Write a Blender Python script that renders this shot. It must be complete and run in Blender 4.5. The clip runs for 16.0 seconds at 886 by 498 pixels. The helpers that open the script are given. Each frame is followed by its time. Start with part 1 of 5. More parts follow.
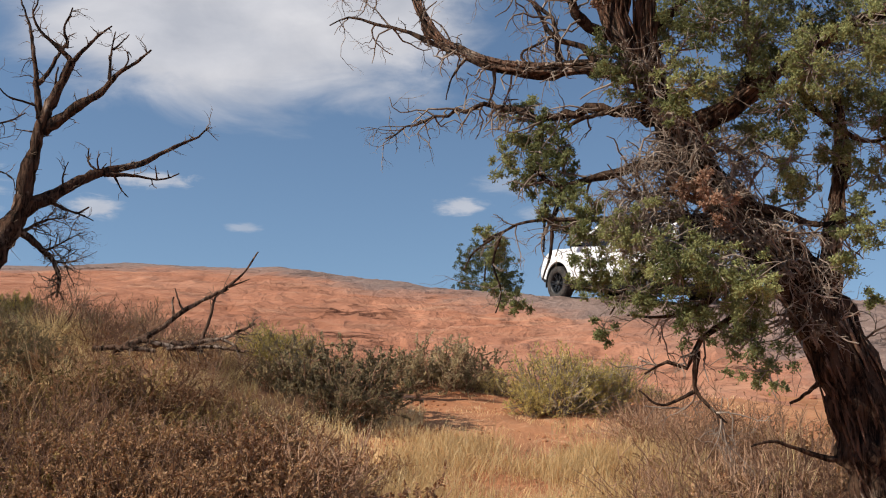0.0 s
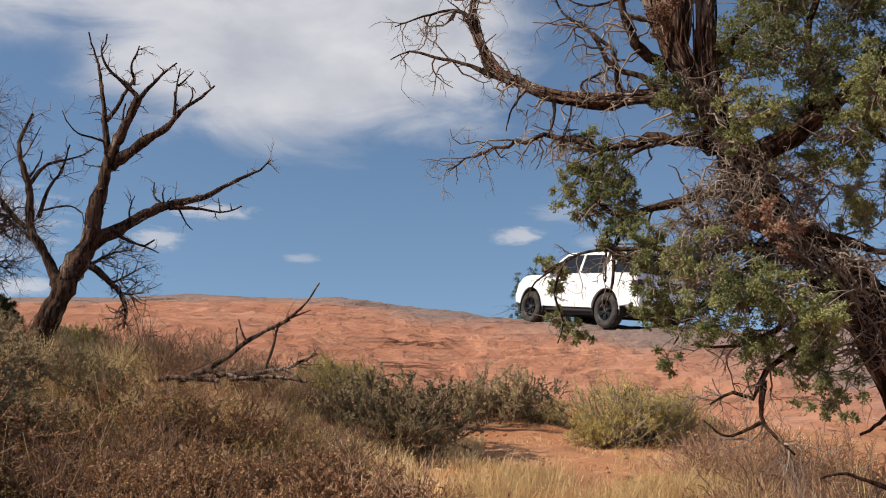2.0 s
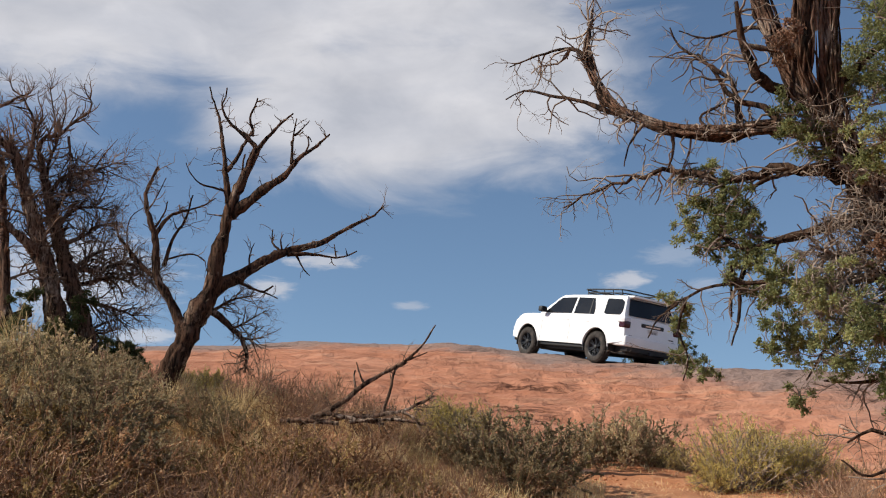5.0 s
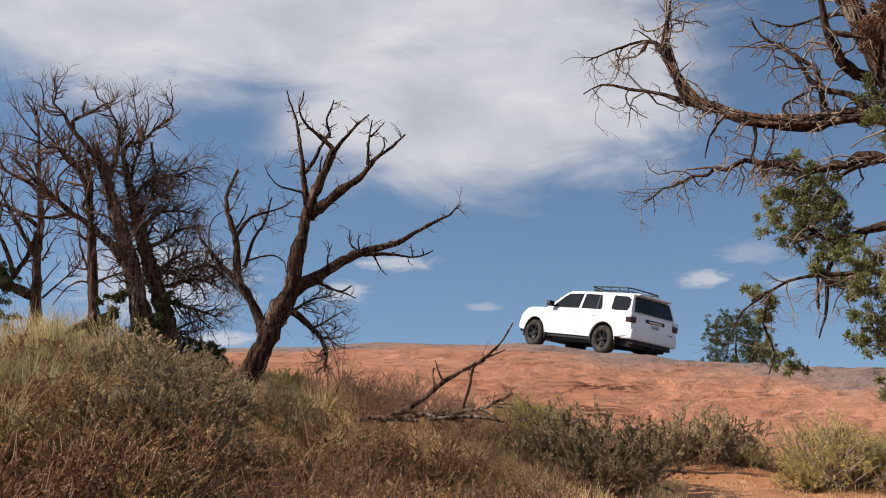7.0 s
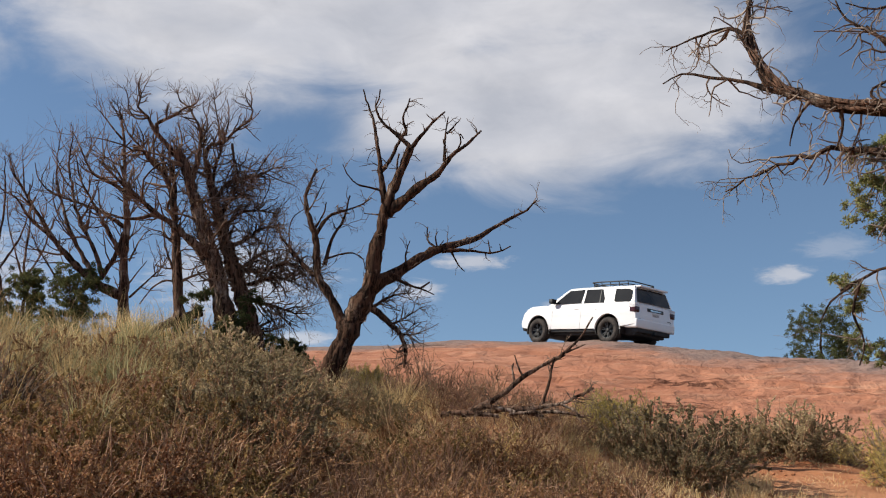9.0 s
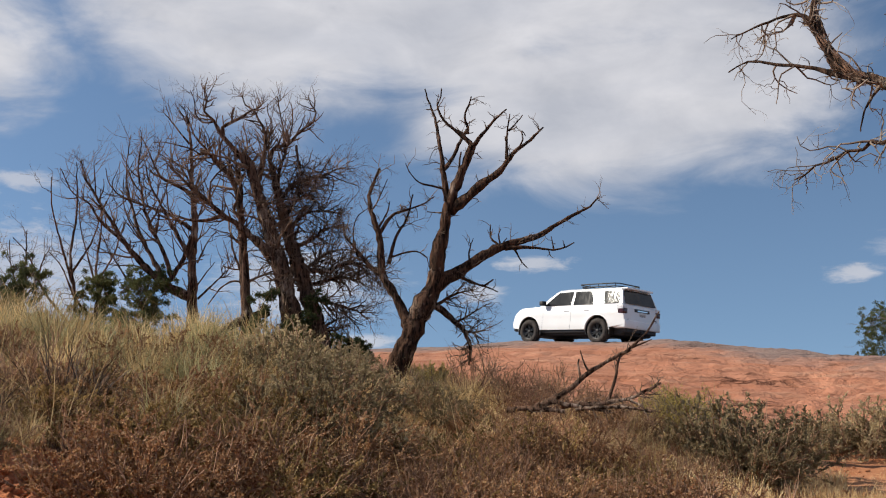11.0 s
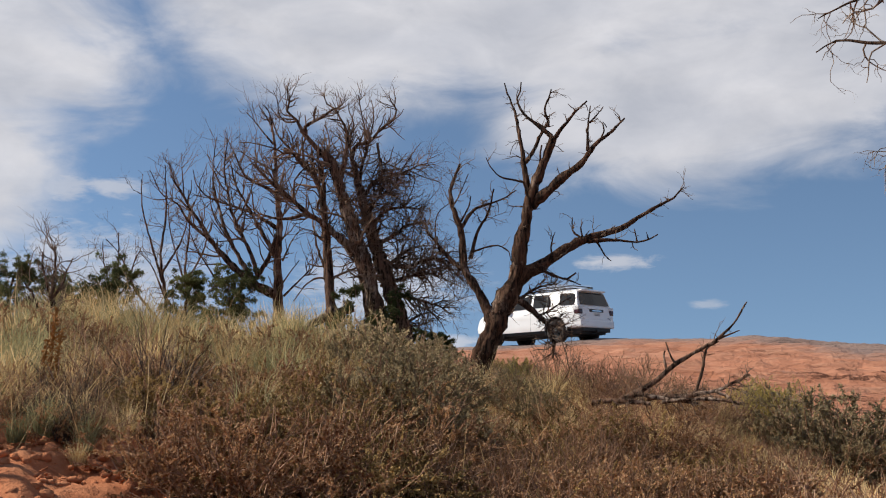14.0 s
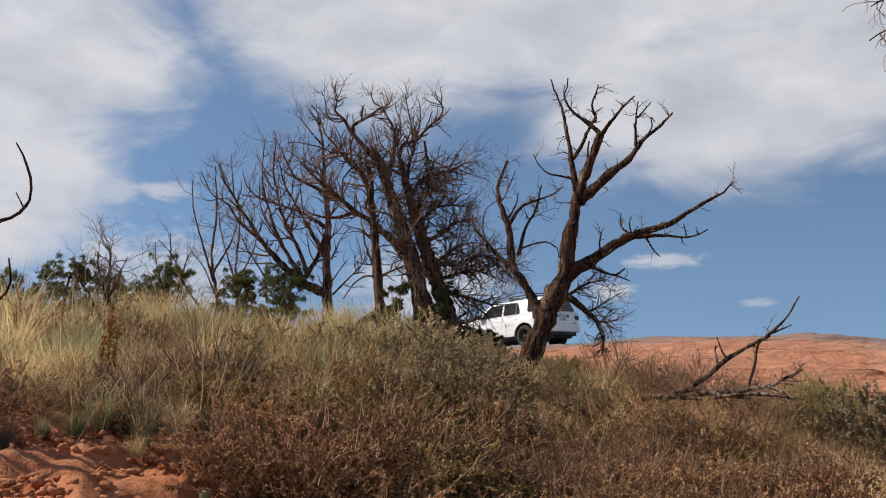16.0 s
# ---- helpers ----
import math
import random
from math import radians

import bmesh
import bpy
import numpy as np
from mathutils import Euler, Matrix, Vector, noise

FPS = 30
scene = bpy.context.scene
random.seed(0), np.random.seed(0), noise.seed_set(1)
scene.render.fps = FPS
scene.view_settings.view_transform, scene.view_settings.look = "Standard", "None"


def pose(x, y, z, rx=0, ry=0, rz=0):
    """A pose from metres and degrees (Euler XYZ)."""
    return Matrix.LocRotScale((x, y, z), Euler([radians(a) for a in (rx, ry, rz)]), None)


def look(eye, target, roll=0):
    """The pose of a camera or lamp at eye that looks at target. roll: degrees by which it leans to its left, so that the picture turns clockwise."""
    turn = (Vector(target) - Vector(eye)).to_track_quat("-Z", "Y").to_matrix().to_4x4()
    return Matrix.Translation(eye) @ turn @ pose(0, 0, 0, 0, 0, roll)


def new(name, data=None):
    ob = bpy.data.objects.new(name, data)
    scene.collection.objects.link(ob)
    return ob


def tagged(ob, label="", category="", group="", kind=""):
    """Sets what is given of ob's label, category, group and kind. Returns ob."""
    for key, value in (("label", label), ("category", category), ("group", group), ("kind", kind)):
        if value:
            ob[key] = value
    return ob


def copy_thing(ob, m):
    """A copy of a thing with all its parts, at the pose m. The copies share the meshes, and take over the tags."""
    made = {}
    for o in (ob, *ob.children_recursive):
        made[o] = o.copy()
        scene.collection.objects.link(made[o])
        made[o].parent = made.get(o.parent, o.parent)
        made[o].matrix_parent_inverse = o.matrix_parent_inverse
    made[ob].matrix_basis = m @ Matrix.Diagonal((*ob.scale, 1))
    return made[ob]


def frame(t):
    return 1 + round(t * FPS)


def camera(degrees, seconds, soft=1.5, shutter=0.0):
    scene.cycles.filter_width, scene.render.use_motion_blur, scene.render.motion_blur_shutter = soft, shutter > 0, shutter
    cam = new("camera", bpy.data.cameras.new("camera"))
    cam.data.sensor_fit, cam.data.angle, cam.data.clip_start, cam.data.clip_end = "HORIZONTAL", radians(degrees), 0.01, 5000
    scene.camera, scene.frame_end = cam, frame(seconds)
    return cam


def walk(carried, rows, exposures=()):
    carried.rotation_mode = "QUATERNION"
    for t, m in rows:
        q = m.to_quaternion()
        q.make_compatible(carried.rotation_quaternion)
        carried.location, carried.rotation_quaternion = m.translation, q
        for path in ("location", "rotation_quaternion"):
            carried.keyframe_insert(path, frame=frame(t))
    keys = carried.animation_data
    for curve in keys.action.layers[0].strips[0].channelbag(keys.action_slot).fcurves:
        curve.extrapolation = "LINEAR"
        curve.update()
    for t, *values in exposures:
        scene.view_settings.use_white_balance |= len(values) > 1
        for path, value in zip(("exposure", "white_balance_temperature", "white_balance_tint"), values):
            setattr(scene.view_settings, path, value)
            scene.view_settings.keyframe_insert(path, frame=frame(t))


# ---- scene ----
cam = camera(46.6, 16.0, 1.1)

# seconds, eye, yaw, pitch, roll
PATH = [
    (0, (0.118, 0.032, 1.666), -13.31, 4.18, 0.54),
    (0.5, (0.113, 0.021, 1.668), -12.54, 4.27, 0.50),
    (1, (0.105, 0.010, 1.671), -11.70, 4.62, 0.41),
    (1.5, (0.094, 0.008, 1.671), -10.93, 5.18, 0.42),
    (2, (0.090, 0.009, 1.669), -10.13, 5.79, 0.43),
    (2.5, (0.080, 0.012, 1.660), -9.31, 6.53, 0.36),
    (3, (0.069, 0.015, 1.654), -8.39, 7.27, 0.27),
    (3.5, (0.063, 0.020, 1.649), -7.34, 7.85, 0.26),
    (4, (0.055, 0.023, 1.641), -6.26, 8.15, 0.25),
    (6.5, (0.006, 0.002, 1.611), -0.98, 8.39, 0.00),
    (7, (0.000, -0.000, 1.600), 0.00, 8.40, -0.00),
    (7.5, (0.000, 0.002, 1.591), 1.08, 8.35, -0.02),
    (8, (-0.009, 0.000, 1.585), 2.15, 8.30, -0.05),
    (8.5, (-0.016, -0.002, 1.579), 3.23, 8.31, -0.05),
    (9, (-0.024, -0.010, 1.572), 4.22, 8.33, -0.07),
    (11.5, (-0.047, -0.032, 1.512), 8.40, 8.51, -0.36),
    (12, (-0.051, -0.029, 1.506), 9.11, 8.53, -0.41),
    (12.5, (-0.060, -0.028, 1.493), 9.82, 8.57, -0.48),
    (13, (-0.059, -0.028, 1.481), 10.60, 8.58, -0.48),
    (13.5, (-0.051, -0.037, 1.472), 11.42, 8.55, -0.44),
    (14, (-0.053, -0.035, 1.463), 12.21, 8.52, -0.44),
    (14.5, (-0.059, -0.039, 1.455), 12.96, 8.50, -0.43),
    (15, (-0.066, -0.045, 1.447), 13.64, 8.50, -0.46),
    (15.5, (-0.066, -0.049, 1.435), 14.28, 8.54, -0.47),
    (16, (-0.063, -0.057, 1.432), 14.83, 8.54, -0.53),
]
walk(cam, [(t, Matrix.Translation(eye) @ pose(0, 0, 0, 90 + pitch, 0, yaw) @ pose(0, 0, 0, 0, 0, roll))
           for t, eye, yaw, pitch, roll in PATH])

# ---------------------------------------------------------------- light
SUN_AZ, SUN_EL = -93.0, 39.0
scene.view_settings.exposure = 0.0
sun = new("sun", bpy.data.lights.new("sun", "SUN"))
sun.data.energy, sun.data.angle, sun.data.color = 5.7, radians(0.53), (1.0, 0.93, 0.81)
sun.matrix_world = look((0, 0, 30), (-math.sin(radians(SUN_AZ)) * math.cos(radians(SUN_EL)), -math.cos(radians(SUN_AZ)) * math.cos(radians(SUN_EL)), 30 - math.sin(radians(SUN_EL))))


class Nodes:
    """Short calls for building a node tree."""

    def __init__(self, tree):
        self.tree = tree

    def add(self, kind, **inputs):
        n = self.tree.nodes.new(kind)
        for key, value in inputs.items():
            key = int(key[1:]) if key[0] == "i" and key[1:].isdigit() else key.replace("_", " ")
            if isinstance(value, bpy.types.NodeSocket):
                self.tree.links.new(value, n.inputs[key])
            else:
                n.inputs[key].default_value = value
        return n

    def math(self, op, a, b=0.0, c=None, clamp=False):
        n = self.add("ShaderNodeMath", i0=a, i1=b)
        if c is not None:
            if isinstance(c, bpy.types.NodeSocket):
                self.tree.links.new(c, n.inputs[2])
            else:
                n.inputs[2].default_value = c
        n.operation, n.use_clamp = op, clamp
        return n.outputs[0]

    def vec(self, op, a, b=(0, 0, 0), out=0):
        n = self.add("ShaderNodeVectorMath", i0=a, i1=b)
        n.operation = op
        return n.outputs[out]

    def noise(self, vector, scale, detail=4.0, rough=0.55, distortion=0.0):
        n = self.add("ShaderNodeTexNoise", Vector=vector, Scale=scale, Detail=detail, Roughness=rough, Distortion=distortion)
        return n.outputs[0]

    def ramp(self, fac, *stops):
        n = self.add("ShaderNodeValToRGB", Fac=fac)
        el = n.color_ramp.elements
        while len(el) < len(stops):
            el.new(0.5)
        for e, (p, c) in zip(el, stops):
            e.position, e.color = p, (*c, 1)
        return n.outputs[0]

    def span(self, value, lo, hi, to_lo=0.0, to_hi=1.0, smooth=True):
        n = self.add("ShaderNodeMapRange", i0=value, i1=lo, i2=hi, i3=to_lo, i4=to_hi)
        n.interpolation_type = "SMOOTHSTEP" if smooth else "LINEAR"
        return n.outputs[0]

    def mix(self, fac, a, b, blend="MIX"):
        n = self.tree.nodes.new("ShaderNodeMix")
        n.data_type, n.blend_type = "RGBA", blend
        for s, v in ((n.inputs[0], fac), (n.inputs[6], a), (n.inputs[7], b)):
            if isinstance(v, bpy.types.NodeSocket):
                self.tree.links.new(v, s)
            else:
                s.default_value = (*v, 1) if isinstance(v, tuple) and len(v) == 3 else v
        return n.outputs[2]


def make_world():
    """Clear desert sky with broad high cloud and a few small fair-weather puffs."""
    world = bpy.data.worlds.new("sky")
    scene.world = world
    world.use_nodes = True
    world.node_tree.nodes.clear()
    N = Nodes(world.node_tree)
    sky = N.add("ShaderNodeTexSky")
    sky.sky_type, sky.sun_disc = "NISHITA", False
    sky.sun_elevation, sky.sun_rotation = radians(SUN_EL), radians(SUN_AZ % 360)
    sky.air_density, sky.dust_density, sky.ozone_density, sky.altitude = 1.0, 0.3, 0.9, 1400
    way = N.add("ShaderNodeTexCoord").outputs["Generated"]
    xyz = N.add("ShaderNodeSeparateXYZ", Vector=way)
    N.tree.links.new(N.vec("NORMALIZE", N.vec("ADD", N.vec("MULTIPLY", way, (1, 1, 0.85)), (0, 0, 0.16))), sky.inputs[0])
    az = N.math("MULTIPLY", N.math("ARCTAN2", xyz.outputs[0], xyz.outputs[1]), 57.3)
    el = N.math("MULTIPLY", N.math("ARCSINE", xyz.outputs[2]), 57.3)
    flat = N.add("ShaderNodeCombineXYZ", X=az, Y=N.math("MULTIPLY", el, 2.0)).outputs[0]
    warp = N.noise(flat, 0.10, 5.0, 0.6)
    # broad cloud sheets: centre and half axes in degrees of azimuth and elevation, and weight
    def ellipse(a, e, ra, re, tilt=0.0):
        da, de = N.math("SUBTRACT", az, a), N.math("SUBTRACT", el, e)
        de = N.math("SUBTRACT", de, N.math("MULTIPLY", da, tilt))
        d = N.math("SQRT", N.math("ADD", N.math("POWER", N.math("DIVIDE", da, ra), 2.0), N.math("POWER", N.math("DIVIDE", de, re), 2.0)))
        return N.math("SUBTRACT", 1.0, d)
    broad = None
    for a, e, ra, re, tilt in ((-4, 23.5, 21, 8.5, 0), (1, 16.5, 13, 5.6, -0.03), (8, 17.2, 8, 5.2, 0.1), (-17.5, 22.5, 13, 8, -0.04),
                               (-38, 18.5, 10, 7, 0), (-39, 12, 7.5, 5.5, 0), (60, 30, 25, 12, 0), (-90, 35, 30, 14, 0), (150, 40, 60, 18, 0)):
        d = ellipse(a, e, ra, re, tilt)
        broad = d if broad is None else N.math("MAXIMUM", broad, d)
    wisp = N.noise(N.vec("MULTIPLY", flat, (0.7, 0.9, 1.0)), 0.15, 8.0, 0.58, 0.5)
    edge = N.math("ADD", broad, N.math("MULTIPLY", N.math("SUBTRACT", wisp, 0.5), 1.1))
    sheet = N.span(edge, -0.10, 0.46)
    thin = N.span(N.noise(N.vec("MULTIPLY", flat, (0.6, 0.9, 1.0)), 0.2, 5.0, 0.52, 0.3), 0.3, 0.75, 0.86, 1.0)
    sheet = N.math("MULTIPLY", sheet, thin)
    small = None
    for a, e, ra, re, k in ((-5.6, 6.0, 1.9, 0.75, 1), (-2.6, 7.6, 2.7, 0.55, 1), (2.3, 5.15, 1.1, 0.35, .6), (14.3, 6.55, 1.9, 0.6, 1), (16.9, 7.9, 2.2, 0.8, .4),
                            (-12, 3.3, 2.6, 0.6, 1), (-15.5, 6.5, 6, 3, 1), (-31, 6, 8, 4.2, .95), (-30.4, 11.5, 2.3, 0.7, .9), (-33.2, 11.4, 2.8, 1.0, .9), (-33.2, 8.2, 2.2, 1.3, 1), (18.5, 6.2, 1.2, 0.5, .4)):
        d = N.math("MULTIPLY", N.span(N.math("ADD", ellipse(a, e, ra, re), N.math("MULTIPLY", N.math("SUBTRACT", N.noise(N.vec("MULTIPLY", flat, (0.6, 1.0, 1.0)), 1.1, 5.0, 0.65, 0.5), 0.5), 1.5)), 0.0, 0.75), k)
        small = d if small is None else N.math("MAXIMUM", small, d)
    cover = N.math("MAXIMUM", sheet, N.math("MULTIPLY", small, 0.7), clamp=True)
    shade = N.noise(flat, 0.17, 7.0, 0.55, 0.4)
    cloud = N.ramp(shade, (0.3, (5.5, 5.6, 6.1)), (0.7, (7.5, 7.45, 7.8)))
    clear = N.mix(1.0, sky.outputs[0], (1.03, 1.10, 1.12), "MULTIPLY")
    colour = N.mix(cover, clear, cloud)
    bg = N.add("ShaderNodeBackground", Color=colour, Strength=0.098)
    out = N.add("ShaderNodeOutputWorld")
    N.tree.links.new(bg.outputs[0], out.inputs[0])


make_world()

# ---------------------------------------------------------------- materials
def material(name, build, rough=0.8, metal=0.0, thin=0.0):
    """A principled material; build(N, place) gives colour, and perhaps bump height with its strength and distance, and roughness."""
    m = bpy.data.materials.new(name)
    m.use_nodes = True
    N = Nodes(m.node_tree)
    bsdf = next(n for n in m.node_tree.nodes if n.type == "BSDF_PRINCIPLED")
    bsdf.inputs["Roughness"].default_value, bsdf.inputs["Metallic"].default_value = rough, metal
    if rough > 0.6:
        bsdf.inputs["Specular IOR Level"].default_value = 0.12
    place = N.add("ShaderNodeTexCoord").outputs["Object"]
    got = build(N, place)
    colour, height, strength, distance, rgh = (*got, None, None, None, None)[:5] if isinstance(got, tuple) and isinstance(got[0], bpy.types.NodeSocket) else (got, None, None, None, None)
    if isinstance(colour, tuple):
        bsdf.inputs["Base Color"].default_value = (*colour, 1)
    else:
        m.node_tree.links.new(colour, bsdf.inputs["Base Color"])
    if height is not None:
        b = N.add("ShaderNodeBump", Height=height, Strength=strength, Distance=distance)
        m.node_tree.links.new(b.outputs[0], bsdf.inputs["Normal"])
    if thin:
        t = N.add("ShaderNodeBsdfTranslucent", Color=colour)
        mx = N.add("ShaderNodeMixShader", Fac=thin)
        out = next(n for n in m.node_tree.nodes if n.type == "OUTPUT_MATERIAL")
        m.node_tree.links.new(bsdf.outputs[0], mx.inputs[1])
        m.node_tree.links.new(t.outputs[0], mx.inputs[2])
        m.node_tree.links.new(mx.outputs[0], out.inputs[0])
    if rgh is not None:
        m.node_tree.links.new(rgh, bsdf.inputs["Roughness"])
    return m


def island(N):
    return N.add("ShaderNodeNewGeometry").outputs["Random Per Island"]


def rock_nodes(N, p):
    big = N.noise(p, 0.22, 6, 0.6, 0.4)
    streak = N.noise(N.vec("MULTIPLY", N.vec("ADD", p, (0, 0, 0)), (0.5, 0.5, 5.0)), 1.3, 6, 0.65, 0.8)
    grain = N.noise(p, 9.0, 6, 0.7)
    c = N.ramp(big, (0.3, (0.35, 0.135, 0.074)), (0.55, (0.43, 0.185, 0.110)), (0.75, (0.49, 0.245, 0.158)))
    c = N.mix(N.span(streak, 0.45, 0.75), c, (0.53, 0.295, 0.19))
    c = N.mix(N.math("MULTIPLY", N.span(streak, 0.45, 0.28), 0.75), c, (0.24, 0.085, 0.045))
    pits = N.noise(N.vec("MULTIPLY", p, (1.0, 1.0, 3.0)), 2.6, 5, 0.6, 1.2)
    c = N.mix(N.math("MULTIPLY", N.span(pits, 0.36, 0.28), 0.7), c, (0.16, 0.055, 0.03))
    c = N.mix(0.35, c, N.ramp(grain, (0.3, (0.38, 0.16, 0.09)), (0.7, (0.55, 0.255, 0.155))))
    crack = N.noise(N.vec("MULTIPLY", p, (0.45, 1.0, 4.0)), 1.15, 7, 0.7, 0.9)
    line = N.math("ABSOLUTE", N.math("SUBTRACT", crack, 0.5))
    some = N.span(N.noise(p, 0.55, 4, 0.6), 0.54, 0.66)
    c = N.mix(N.math("MULTIPLY", N.math("MULTIPLY", N.span(line, 0.022, 0.004), some), 0.8), c, (0.11, 0.038, 0.022))
    # grey varnish on the high flat parts of the slab
    xyz = N.add("ShaderNodeSeparateXYZ", Vector=p)
    far = N.vec("LENGTH", N.vec("MULTIPLY", p, (1, 1, 0)), out=1)
    side = N.math("DIVIDE", xyz.outputs[0], N.math("MAXIMUM", far, 1.0))
    rim = N.math("SUBTRACT", far, N.math("SUBTRACT", 31.0, N.math("MULTIPLY", N.math("MAXIMUM", side, 0.0), 27.0)))
    varnish = N.math("MULTIPLY", N.span(N.math("ADD", rim, N.math("MULTIPLY", N.math("SUBTRACT", N.noise(p, 0.35, 5, 0.65, 0.6), 0.5), 9.0)), -4.0, 0.5), 0.85)
    c = N.mix(varnish, c, N.ramp(grain, (0.3, (0.15, 0.115, 0.10)), (0.7, (0.30, 0.235, 0.21))))
    h = N.math("ADD", N.math("MULTIPLY", streak, 1.0), N.math("ADD", N.math("MULTIPLY", grain, 0.12), N.noise(p, 2.0, 6, 0.65, 0.5)))
    h = N.math("SUBTRACT", h, N.math("MULTIPLY", N.math("MULTIPLY", N.span(line, 0.03, 0.004), some), 0.6))
    return c, h, 0.9, 0.14


def soil_nodes(N, p):
    big, mid, fine = N.noise(p, 0.8, 5, 0.6, 0.3), N.noise(p, 6.0, 6, 0.65), N.noise(p, 45.0, 4, 0.7)
    c = N.ramp(big, (0.3, (0.36, 0.140, 0.064)), (0.7, (0.50, 0.245, 0.127)))
    c = N.mix(N.span(mid, 0.52, 0.72), c, (0.56, 0.31, 0.175))
    c = N.mix(N.math("MULTIPLY", N.span(fine, 0.55, 0.7), 0.6), c, (0.26, 0.14, 0.08))
    west = N.span(N.add("ShaderNodeSeparateXYZ", Vector=p).outputs[0], -1.2, -2.4)
    c = N.mix(N.math("MULTIPLY", west, 0.8), c, N.ramp(mid, (0.3, (0.37, 0.118, 0.050)), (0.7, (0.55, 0.220, 0.105))))
    h = N.math("ADD", N.math("MULTIPLY", mid, 1.0), N.math("MULTIPLY", fine, 0.3))
    return c, h, 0.8, 0.05


def bark_nodes(dark, mid, pale, share):
    def build(N, p):
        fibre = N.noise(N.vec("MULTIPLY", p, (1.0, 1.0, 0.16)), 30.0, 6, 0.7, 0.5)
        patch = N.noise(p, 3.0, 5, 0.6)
        # low fibres go near-black: the shade of the grooves is put into the colour
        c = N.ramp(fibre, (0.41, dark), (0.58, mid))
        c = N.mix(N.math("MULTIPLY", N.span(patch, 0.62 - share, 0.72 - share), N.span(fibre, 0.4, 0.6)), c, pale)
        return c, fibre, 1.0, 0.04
    return build


def leaf_nodes(*cols):
    def build(N, p):
        step = 1.0 / max(len(cols) - 1, 1)
        pick = N.math("FRACT", N.math("ADD", N.math("MULTIPLY", island(N), 0.6), N.math("MULTIPLY", N.add("ShaderNodeObjectInfo").outputs["Random"], 0.4)))
        c = N.ramp(pick, *[(i * step, col) for i, col in enumerate(cols)])
        tone = N.span(N.add("ShaderNodeObjectInfo").outputs["Random"], 0.0, 1.0, 0.68, 1.32, smooth=False)
        c = N.vec("SCALE", c)
        N.tree.links.new(tone, c.node.inputs["Scale"])
        return N.mix(N.math("MULTIPLY", N.span(N.noise(p, 5.0, 3), 0.35, 0.7), 0.55), c, cols[0])
    return build


def grain_nodes(a, b, scale, strength=0.2, distance=0.005):
    def build(N, p):
        n = N.noise(p, scale, 5, 0.6)
        return N.ramp(n, (0.35, a), (0.65, b)), n, strength, distance
    return build


ROCK = material("slickrock", rock_nodes, 0.9)
SOIL = material("red_soil", soil_nodes, 0.95)
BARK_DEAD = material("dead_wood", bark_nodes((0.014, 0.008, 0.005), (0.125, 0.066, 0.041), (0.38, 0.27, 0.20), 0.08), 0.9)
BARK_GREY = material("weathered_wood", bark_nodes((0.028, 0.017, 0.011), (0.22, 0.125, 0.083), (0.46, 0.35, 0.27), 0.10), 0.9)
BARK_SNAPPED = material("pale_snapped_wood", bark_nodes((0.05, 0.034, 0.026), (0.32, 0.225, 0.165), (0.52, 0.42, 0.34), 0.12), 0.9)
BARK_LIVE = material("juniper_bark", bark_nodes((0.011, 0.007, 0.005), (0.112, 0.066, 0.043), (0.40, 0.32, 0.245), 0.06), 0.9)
TWIG = material("twig_wood", grain_nodes((0.07, 0.046, 0.033), (0.26, 0.18, 0.13), 6.0), 0.9)
TWIG_DEAD = material("dead_twig_wood", grain_nodes((0.045, 0.028, 0.020), (0.29, 0.190, 0.135), 5.0), 0.9)
TWIG_PALE = material("pale_twig_wood", grain_nodes((0.12, 0.086, 0.066), (0.40, 0.32, 0.255), 6.0), 0.9)
SHRUB_TWIG = material("shrub_wood", leaf_nodes((0.172, 0.093, 0.059), (0.322, 0.186, 0.117), (0.483, 0.314, 0.207)), 0.9)
JUNIPER = material("juniper_leaf", leaf_nodes((0.12, 0.135, 0.055), (0.29, 0.30, 0.120), (0.47, 0.45, 0.20)), 0.65, thin=0.3)
JUNIPER_FAR = material("dark_juniper_leaf", leaf_nodes((0.070, 0.082, 0.032), (0.130, 0.142, 0.056), (0.210, 0.208, 0.088)), 0.7, thin=0.3)
RUST_LEAF = material("rusty_leaf", leaf_nodes((0.13, 0.059, 0.026), (0.38, 0.172, 0.078), (0.58, 0.37, 0.22), (0.35, 0.215, 0.095), (0.43, 0.235, 0.118)), 0.8, thin=0.25)
BRUSH_LEAF = material("dull_brush_leaf", leaf_nodes((0.085, 0.058, 0.024), (0.27, 0.185, 0.072), (0.46, 0.31, 0.13), (0.33, 0.235, 0.095)), 0.8, thin=0.25)
SAGE_LEAF = material("sage_leaf", leaf_nodes((0.20, 0.155, 0.085), (0.45, 0.355, 0.20), (0.70, 0.56, 0.35)), 0.8, thin=0.38)
DEAD_LEAF = material("dead_juniper_leaf", leaf_nodes((0.14, 0.075, 0.045), (0.34, 0.20, 0.13), (0.52, 0.34, 0.24)), 0.8, thin=0.2)
GREEN_LEAF = material("rabbitbrush_leaf", leaf_nodes((0.34, 0.272, 0.070), (0.58, 0.455, 0.140), (0.84, 0.67, 0.32)), 0.75, thin=0.4)
PALE_STRAW = material("pale_dry_grass", leaf_nodes((0.60, 0.40, 0.19), (0.80, 0.575, 0.30), (0.92, 0.75, 0.47)), 0.7, thin=0.4)
STRAW = material("dry_grass", leaf_nodes((0.42, 0.285, 0.130), (0.68, 0.500, 0.25), (0.88, 0.72, 0.45)), 0.75, thin=0.4)
